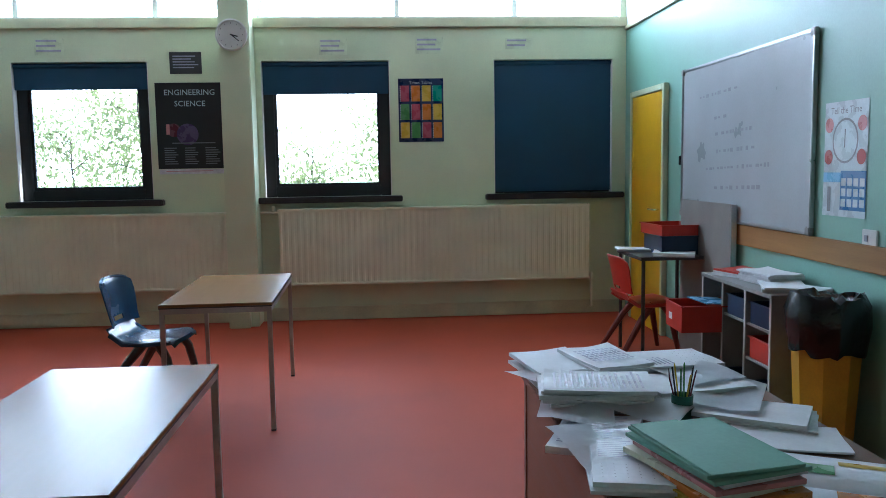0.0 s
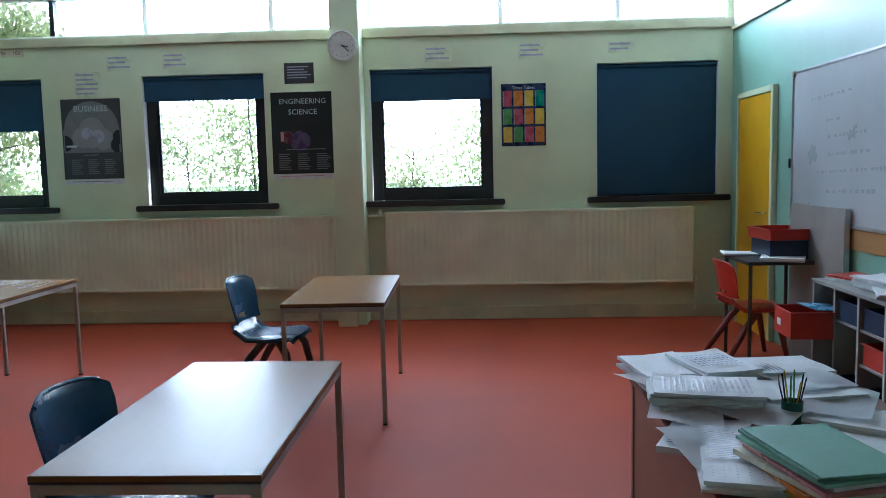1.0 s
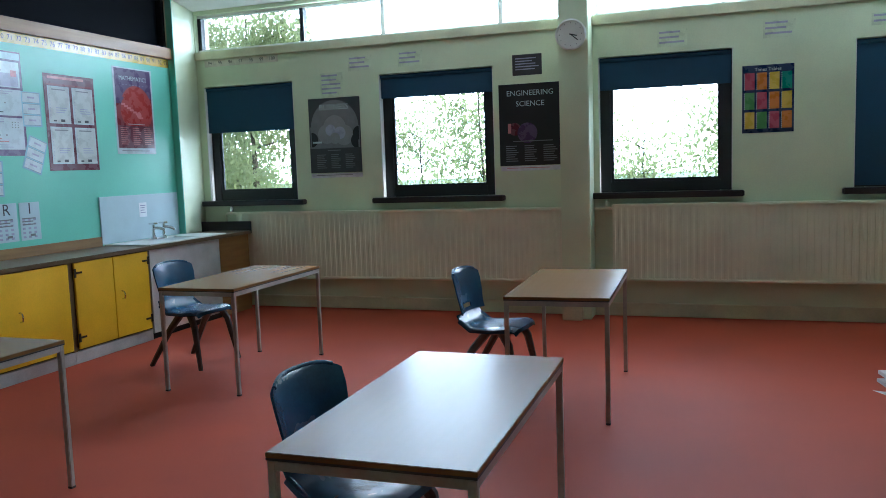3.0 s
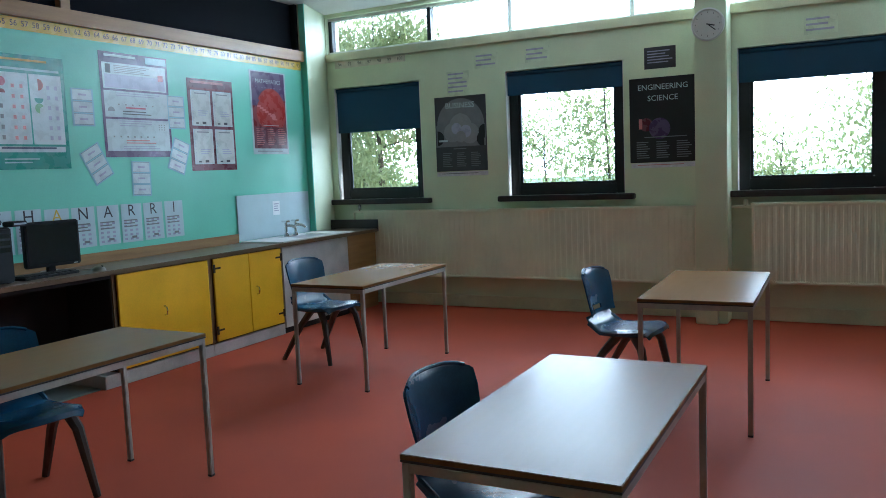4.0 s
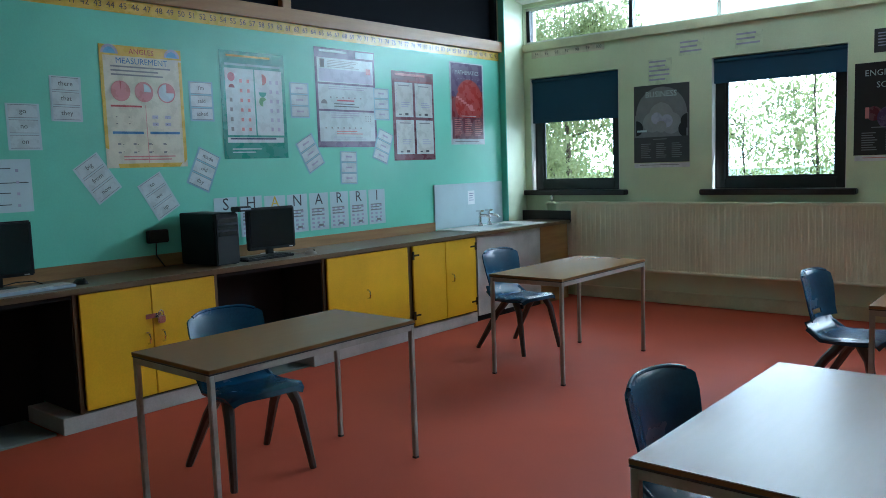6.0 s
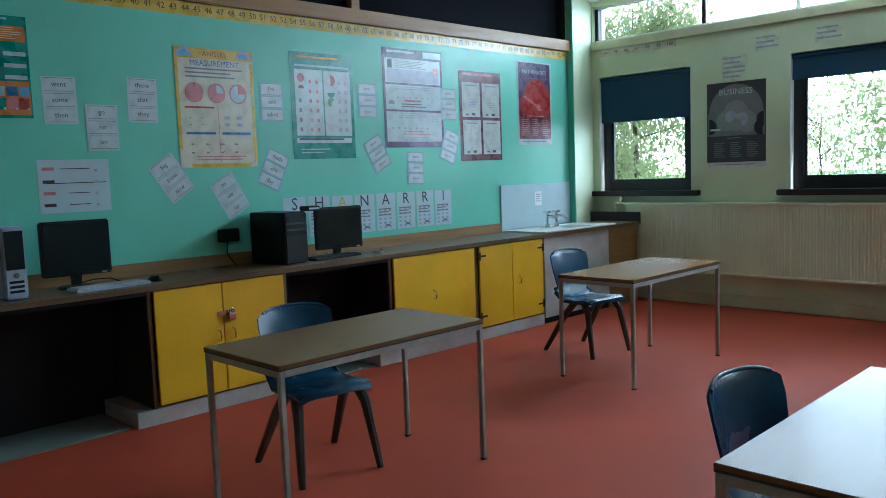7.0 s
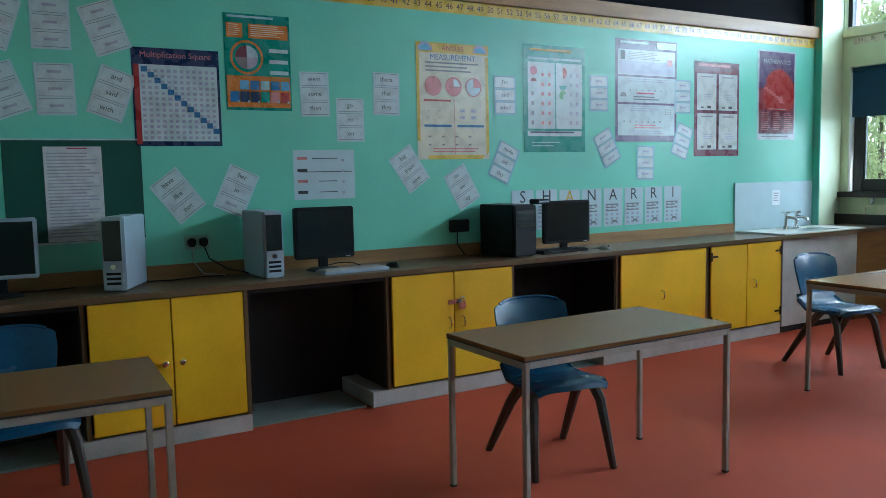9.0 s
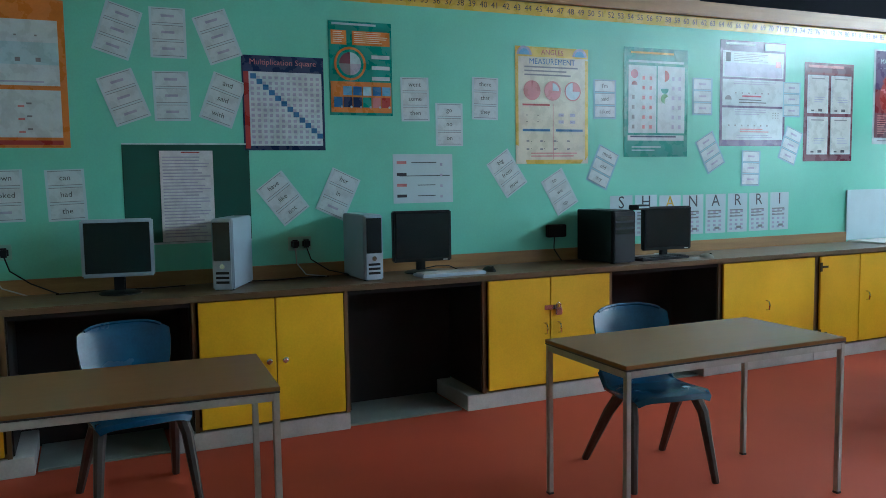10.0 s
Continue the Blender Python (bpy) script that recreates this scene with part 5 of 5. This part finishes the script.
gt = tray(2.93, 3.86, 0.0, 8, 0.40, 0.60, 0.20, M_GREENP, "dark green plastic crate on the floor before the shelves")
part("lid", boxes((-0.195, -0.295, 0.2085, 0.195, 0.295, 0.2205), bevel=0.005), M_GREENP, gt)
paper_pile(3.38, 4.16, SH, 20, 0.23, 0.32, 0.035, "red and white folders on the shelf unit", 3, M_RED, 5)
paper_pile(3.39, 3.88, SH, 8, 0.22, 0.31, 0.065, "pile of white exercise sheets on the shelf unit", 5, seed=6)
paper_pile(3.35, 3.63, SH, -20, 0.22, 0.30, 0.03, "spread loose white sheets on the shelf unit", 3, seed=7)
paper_pile(3.41, 3.585, SH, 30, 0.21, 0.29, 0.02, "loose white sheets on the shelf unit", 2, seed=8)

bn = thing("waste_bin", "yellow plastic bin with a black liner", "bin", pose(3.345, 3.20, 0, 0, 0, 12) @ Matrix.Diagonal((0.82, 0.82, 1.06, 1)))
part("body", lathe([(0.15, 0.0), (0.155, 0.01), (0.195, 0.56), (0.20, 0.60)], 8), M_BIN, bn)
rnd = random.Random(9)
bm = bmesh.new()
rings = []
for r, z in ((0.205, 0.50), (0.222, 0.54), (0.232, 0.62), (0.228, 0.70), (0.20, 0.745), (0.165, 0.75), (0.12, 0.735), (0.05, 0.715)):
    rings.append([bm.verts.new(((r + rnd.uniform(-0.014, 0.014)) * math.cos(k * math.tau / 28), (r + rnd.uniform(-0.014, 0.014)) * math.sin(k * math.tau / 28), z + rnd.uniform(-0.02, 0.02))) for k in range(28)])
for a, b in zip(rings, rings[1:]):
    for k in range(28):
        bm.faces.new((a[k], a[(k + 1) % 28], b[(k + 1) % 28], b[k]))
bm.faces.new(rings[-1])
part("liner", bm, M_BAG, bn, "crumpled black plastic liner", smooth=True)

lid = thing("crate_lid", "clear plastic crate lid lying on the floor beside the desk", "lid", pose(2.98, 3.30, 0, 0, 0, -28))
part("panel", boxes((-0.17, -0.25, 0.012, 0.17, 0.25, 0.018), bevel=0.002), M_SHELF, lid)
part("rim", boxes((-0.185, -0.265, 0, -0.17, 0.265, 0.03), (0.17, -0.265, 0, 0.185, 0.265, 0.03), (-0.17, -0.265, 0, 0.17, -0.25, 0.03), (-0.17, 0.25, 0, 0.17, 0.265, 0.03), bevel=0.003), M_CARD, lid)
paper_pile(3.10, 4.86, 0.0, 12, 0.21, 0.30, 0.02, "few white sheets lying on the floor by the board", 2, seed=31)

# ---- teacher's desk ----
DX0, DX1, DY0, DY1, DZ = 1.71, 2.44, 0.97, 2.40, 0.71
dk = thing("teacher_desk", "brown wooden teacher's desk covered in paperwork", "desk")
part("desktop", boxes((DX0, DY0, DZ - 0.028, DX1, DY1, DZ), bevel=0.004), M_DESK, dk)
part("side_panel", boxes((DX0 + 0.03, DY0 + 0.04, 0.10, DX0 + 0.05, DY1 - 0.04, DZ - 0.0285)), M_DESK, dk)
part("end_panel", boxes((DX0 + 0.05, DY1 - 0.06, 0.02, DX1 - 0.04, DY1 - 0.04, DZ - 0.0285)), M_DESK, dk)
for x in (DX0 + 0.03, DX1 - 0.07):
    for y in (DY0 + 0.035, DY1 - 0.039):
        part("leg", boxes((x - 0.004, y - 0.035, 0, x + 0.036, y - 0.0005 if y < 2 else y + 0.035, DZ - 0.0285) if y < 2 else (x - 0.004, y, 0, x + 0.036, y + 0.035, DZ - 0.0285)), M_DESK, dk)
_form = [("b", "lilac", 0.08, 0.5, 0.55, 0.92, 9), ("g", "grey", 0.1, 0.08, 0.9, 0.42, 6, 5, 0.12), ("r", "ink", 0.7, 0.8, 0.8, 0.88)]
_grid = [("g", "lilac", 0.12, 0.25, 0.9, 0.8, 9, 6, 0.72)]
_txt = [("b", "lilac", 0.1, 0.08, 0.9, 0.92, 16)]
paper_pile(1.815, 2.210, DZ, 6, 0.22, 0.30, 0.055, "tall pile of white marking on the desk corner", 6, seed=11)
paper_pile(1.970, 2.180, DZ + 0.055, 14, 0.21, 0.30, 0.018, "squared worksheet pile on the desk", 2, seed=12, topitems=_grid)
paper_pile(2.190, 2.180, DZ, 97, 0.23, 0.34, 0.06, "pile of printed forms at the desk end", 5, seed=13, topitems=_form)
paper_pile(1.870, 1.880, DZ, 82, 0.23, 0.33, 0.075, "thick untidy pile of white sheets on the desk", 7, seed=14, topitems=_txt)
paper_pile(2.170, 1.920, DZ, 100, 0.22, 0.33, 0.05, "pile of plain white sheets on the desk", 4, seed=15)
paper_pile(1.790, 1.590, DZ, -22, 0.22, 0.31, 0.02, "loose printed sheets along the desk edge", 2, seed=16, topitems=_txt)
paper_pile(1.810, 1.330, DZ, -12, 0.21, 0.30, 0.028, "loose white sheets along the desk edge", 3, seed=17, topitems=_form)
paper_pile(2.270, 1.670, DZ, 60, 0.21, 0.30, 0.03, "small pile of white sheets beside the pen pot", 3, seed=18)
paper_pile(2.270, 1.510, DZ, 75, 0.20, 0.28, 0.012, "single white sheets on the desk", 2, seed=19)
for k, (x, y, r) in enumerate(((1.79, 2.07, 30), (1.78, 1.77, -14), (1.96, 1.75, 48), (2.21, 2.03, 20), (1.78, 1.47, 8), (2.24, 1.81, -30))):
    bm = bmesh.new()
    g = [[bm.verts.new(((i / 5 - 0.5) * 0.21, (j / 6 - 0.5) * 0.297, 0.012 * math.sin(i * 0.9 + k) * math.sin(j * 0.7 + 2 * k) + 0.012)) for i in range(6)] for j in range(7)]
    for j in range(6):
        for i in range(5):
            bm.faces.new((g[j][i], g[j][i + 1], g[j + 1][i + 1], g[j + 1][i]))
    bmesh.ops.solidify(bm, geom=bm.faces[:], thickness=0.0006)
    thing("loose_sheet", "single bent white sheet among the paperwork", "paper", pose(x, y, DZ + (0.03, 0.02, 0.025, 0.045, 0.015, 0.03)[k], 0, 0, r), bm, M_PAPER, group="loose sheets on the desk", smooth=True)
fd = thing("folder_pile", "mint green card folders over orange folders", "folders", pose(1.965, 1.245, DZ, 0, 0, 14))
zz = 0.0
for k, (m, w, t, dr) in enumerate(((P["yellow"], 0.25, 0.022, 3), (P["orange"], 0.24, 0.018, -4), (P["cream"], 0.23, 0.015, 5), (P["pink"], 0.22, 0.012, -2), (M_PAPER2, 0.22, 0.012, 3), (M_SUGAR, 0.245, 0.010, 1), (M_SUGAR, 0.235, 0.008, -3))):
    part("folder", boxes((-w / 2, -0.165, zz, w / 2, 0.165, zz + t - 0.001), bevel=0.001), m, fd, at=pose(0.006 * math.sin(k * 2), 0.006 * math.cos(k * 3), 0, 0, 0, dr))
    zz += t
part("folder_flap", boxes((-0.115, -0.168, zz, 0.01, 0.168, zz + 0.003), bevel=0.001), M_SUGAR, fd, at=pose(0, 0, 0, 0, 0, -3))
pp = thing("pen_pot", "green plastic pot full of pencils", "pen pot", pose(2.070, 1.710, DZ) @ Matrix.Scale(0.85, 4))
part("pot", lathe([(0.032, 0), (0.036, 0.085), (0.033, 0.085), (0.030, 0.006)], 18), M_GREENP, pp, smooth=True)
rnd = random.Random(5)
for k in range(8):
    a = k * math.tau / 8
    part("pencil", tube([(0.012 * math.cos(a), 0.012 * math.sin(a), 0.008), (0.042 * math.cos(a + 0.3), 0.042 * math.sin(a + 0.3), 0.155 + rnd.uniform(-0.02, 0.03)), (0.045 * math.cos(a + 0.3), 0.045 * math.sin(a + 0.3), 0.175 + rnd.uniform(-0.02, 0.01))], 0.003, 6, radii=[0.003, 0.003, 0.0008]), (M_INK, P["green"], P["yellow"], P["maroon"])[k % 4], pp)
ob = thing("open_book", "open picture book lying on the desk", "book", pose(2.210, 1.170, DZ, 0, 0, 62))
for s in (-1, 1):
    bm = bmesh.new()
    n = 8
    prof = [(s * 0.215 * i / n, 0.006 + 0.022 * math.sin(min(1, i / n * 1.15) * math.pi) ** 0.7 * (1 - 0.5 * i / n)) for i in range(n + 1)]
    top = [[bm.verts.new((x, y, z)) for x, z in prof] for y in (-0.15, 0.15)]
    bot = [[bm.verts.new((x, y, 0.001)) for x, z in prof] for y in (-0.15, 0.15)]
    for i in range(n):
        bm.faces.new((top[0][i], top[0][i + 1], top[1][i + 1], top[1][i]))
        bm.faces.new((bot[0][i], bot[0][i + 1], top[0][i + 1], top[0][i]))
        bm.faces.new((bot[1][i], bot[1][i + 1], top[1][i + 1], top[1][i]))
    bm.faces.new((bot[0][n], bot[1][n], top[1][n], top[0][n]))
    part("page_block", bm, M_PAPER, ob, smooth=True)
for x0, y0, m in ((-0.19, 0.02, "yellow"), (-0.10, -0.10, "orange"), (0.05, 0.0, "green"), (0.12, -0.11, "yellow"), (-0.17, -0.12, "pale")):
    bm, hgt = bmesh.new(), lambda x: 0.0066 + 0.022 * math.sin(min(1, abs(x) / 0.215 * 1.15) * math.pi) ** 0.7 * (1 - 0.5 * abs(x) / 0.215)
    col = [[bm.verts.new((x, y, hgt(x) + 0.0008)) for y in (y0, y0 + 0.10)] for x in [x0 + 0.01 * k for k in range(7)]]
    for a, b in zip(col, col[1:]):
        bm.faces.new((a[0], b[0], b[1], a[1]))
    part("picture", bm, P[m], ob)

# ---- outside ----
structure("ground", boxes((-400, OUT_Y, -0.7, 400, 600, -0.5)), M_GRASS, "mown grass outside the windows", "ground")


def tree(x, y, height, spread, leaves, seed, label, low=0.6, girth=1.0, leaf=0.058):
    r = random.Random(seed)
    t = thing("tree", label, "tree", pose(x, y, -0.5), group="trees outside")
    bm = tube([(0, 0, 0), (0.05, 0.02, height * 0.35), (-0.05, 0.06, height * 0.7), (0.02, 0.0, height)], 0.1, 8, radii=[0.16 * girth, 0.12 * girth, 0.07 * girth, 0.02 * girth])
    part("trunk", bm, M_BARK, t, smooth=True)
    ends = []
    for k in range(14):
        a, z = r.uniform(0, math.tau), r.uniform(low, height * 0.9)
        l = spread * r.uniform(0.5, 1.0)
        e = Vector((l * math.cos(a), l * math.sin(a), z + l * r.uniform(0.1, 0.6)))
        ends.append((Vector((0, 0, z)), e))
        part("limb", tube([(0, 0, z), tuple(Vector((0, 0, z)).lerp(e, 0.5) + Vector((0, 0, 0.1))), tuple(e)], 0.04, 6, radii=[0.05 * girth, 0.03 * girth, 0.01 * girth]), M_BARK, t)
    verts, faces = [], []
    for k in range(leaves):
        a, e = ends[r.randrange(len(ends))]
        c = a.lerp(e, r.uniform(0.25, 1.1)) + Vector((r.gauss(0, 0.38), r.gauss(0, 0.38), r.gauss(0, 0.34)))
        q = Euler((r.uniform(0, 6), r.uniform(0, 6), r.uniform(0, 6))).to_quaternion()
        s = leaf * r.uniform(0.6, 1.4)
        n = len(verts)
        verts += [tuple(c + q @ Vector(v)) for v in ((-s, 0, 0), (0, -s * 0.45, 0.01), (s, 0, 0), (0, s * 0.45, 0.01))]
        faces.append((n, n + 1, n + 2, n + 3))
    me = bpy.data.meshes.new("crown")
    me.from_pydata(verts, [], faces)
    me.materials.append(M_LEAF)
    ob = new("crown", me)
    ob.parent = t
    tagged(ob, kind="stuff")


tree(-8.9, 15.5, 5.6, 2.3, 19000, 21, "dense leafy green tree beyond the lawn", 0.2, 0.6, 0.065)
tree(-11.2, 17.5, 6.0, 2.4, 17000, 22, "dense leafy green tree beyond the lawn", 0.2, 0.6, 0.065)
tree(-13.5, 19.0, 7.0, 2.8, 6000, 27, "dense leafy green tree beyond the lawn")
tree(-3.9, 17.0, 4.6, 1.3, 3200, 23, "thin leafed tree in bright light", 0.3, 0.3)
tree(-5.9, 18.5, 3.0, 1.5, 2600, 24, "low thin leafed tree in bright light", 0.3, 0.3)
tree(-0.3, 17.0, 2.6, 1.3, 2200, 25, "low thin leafed tree in bright light", 0.3, 0.3)
tree(1.7, 16.0, 3.6, 1.2, 3600, 26, "thin leafed tree in bright light", 0.3, 0.3)
glow = bpy.data.materials.new("bright hazy sky")
glow.use_nodes = True
_g = glow.node_tree.nodes["Principled BSDF"]
_g.inputs["Base Color"].default_value = (0, 0, 0, 1)
_g.inputs["Emission Color"].default_value, _g.inputs["Emission Strength"].default_value = (0.84, 0.94, 1.0, 1), 8.5
structure("backdrop", boxes((-160, 120, -0.5, 120, 121, 90)), glow, "bright hazy white sky beyond the trees", "sky")
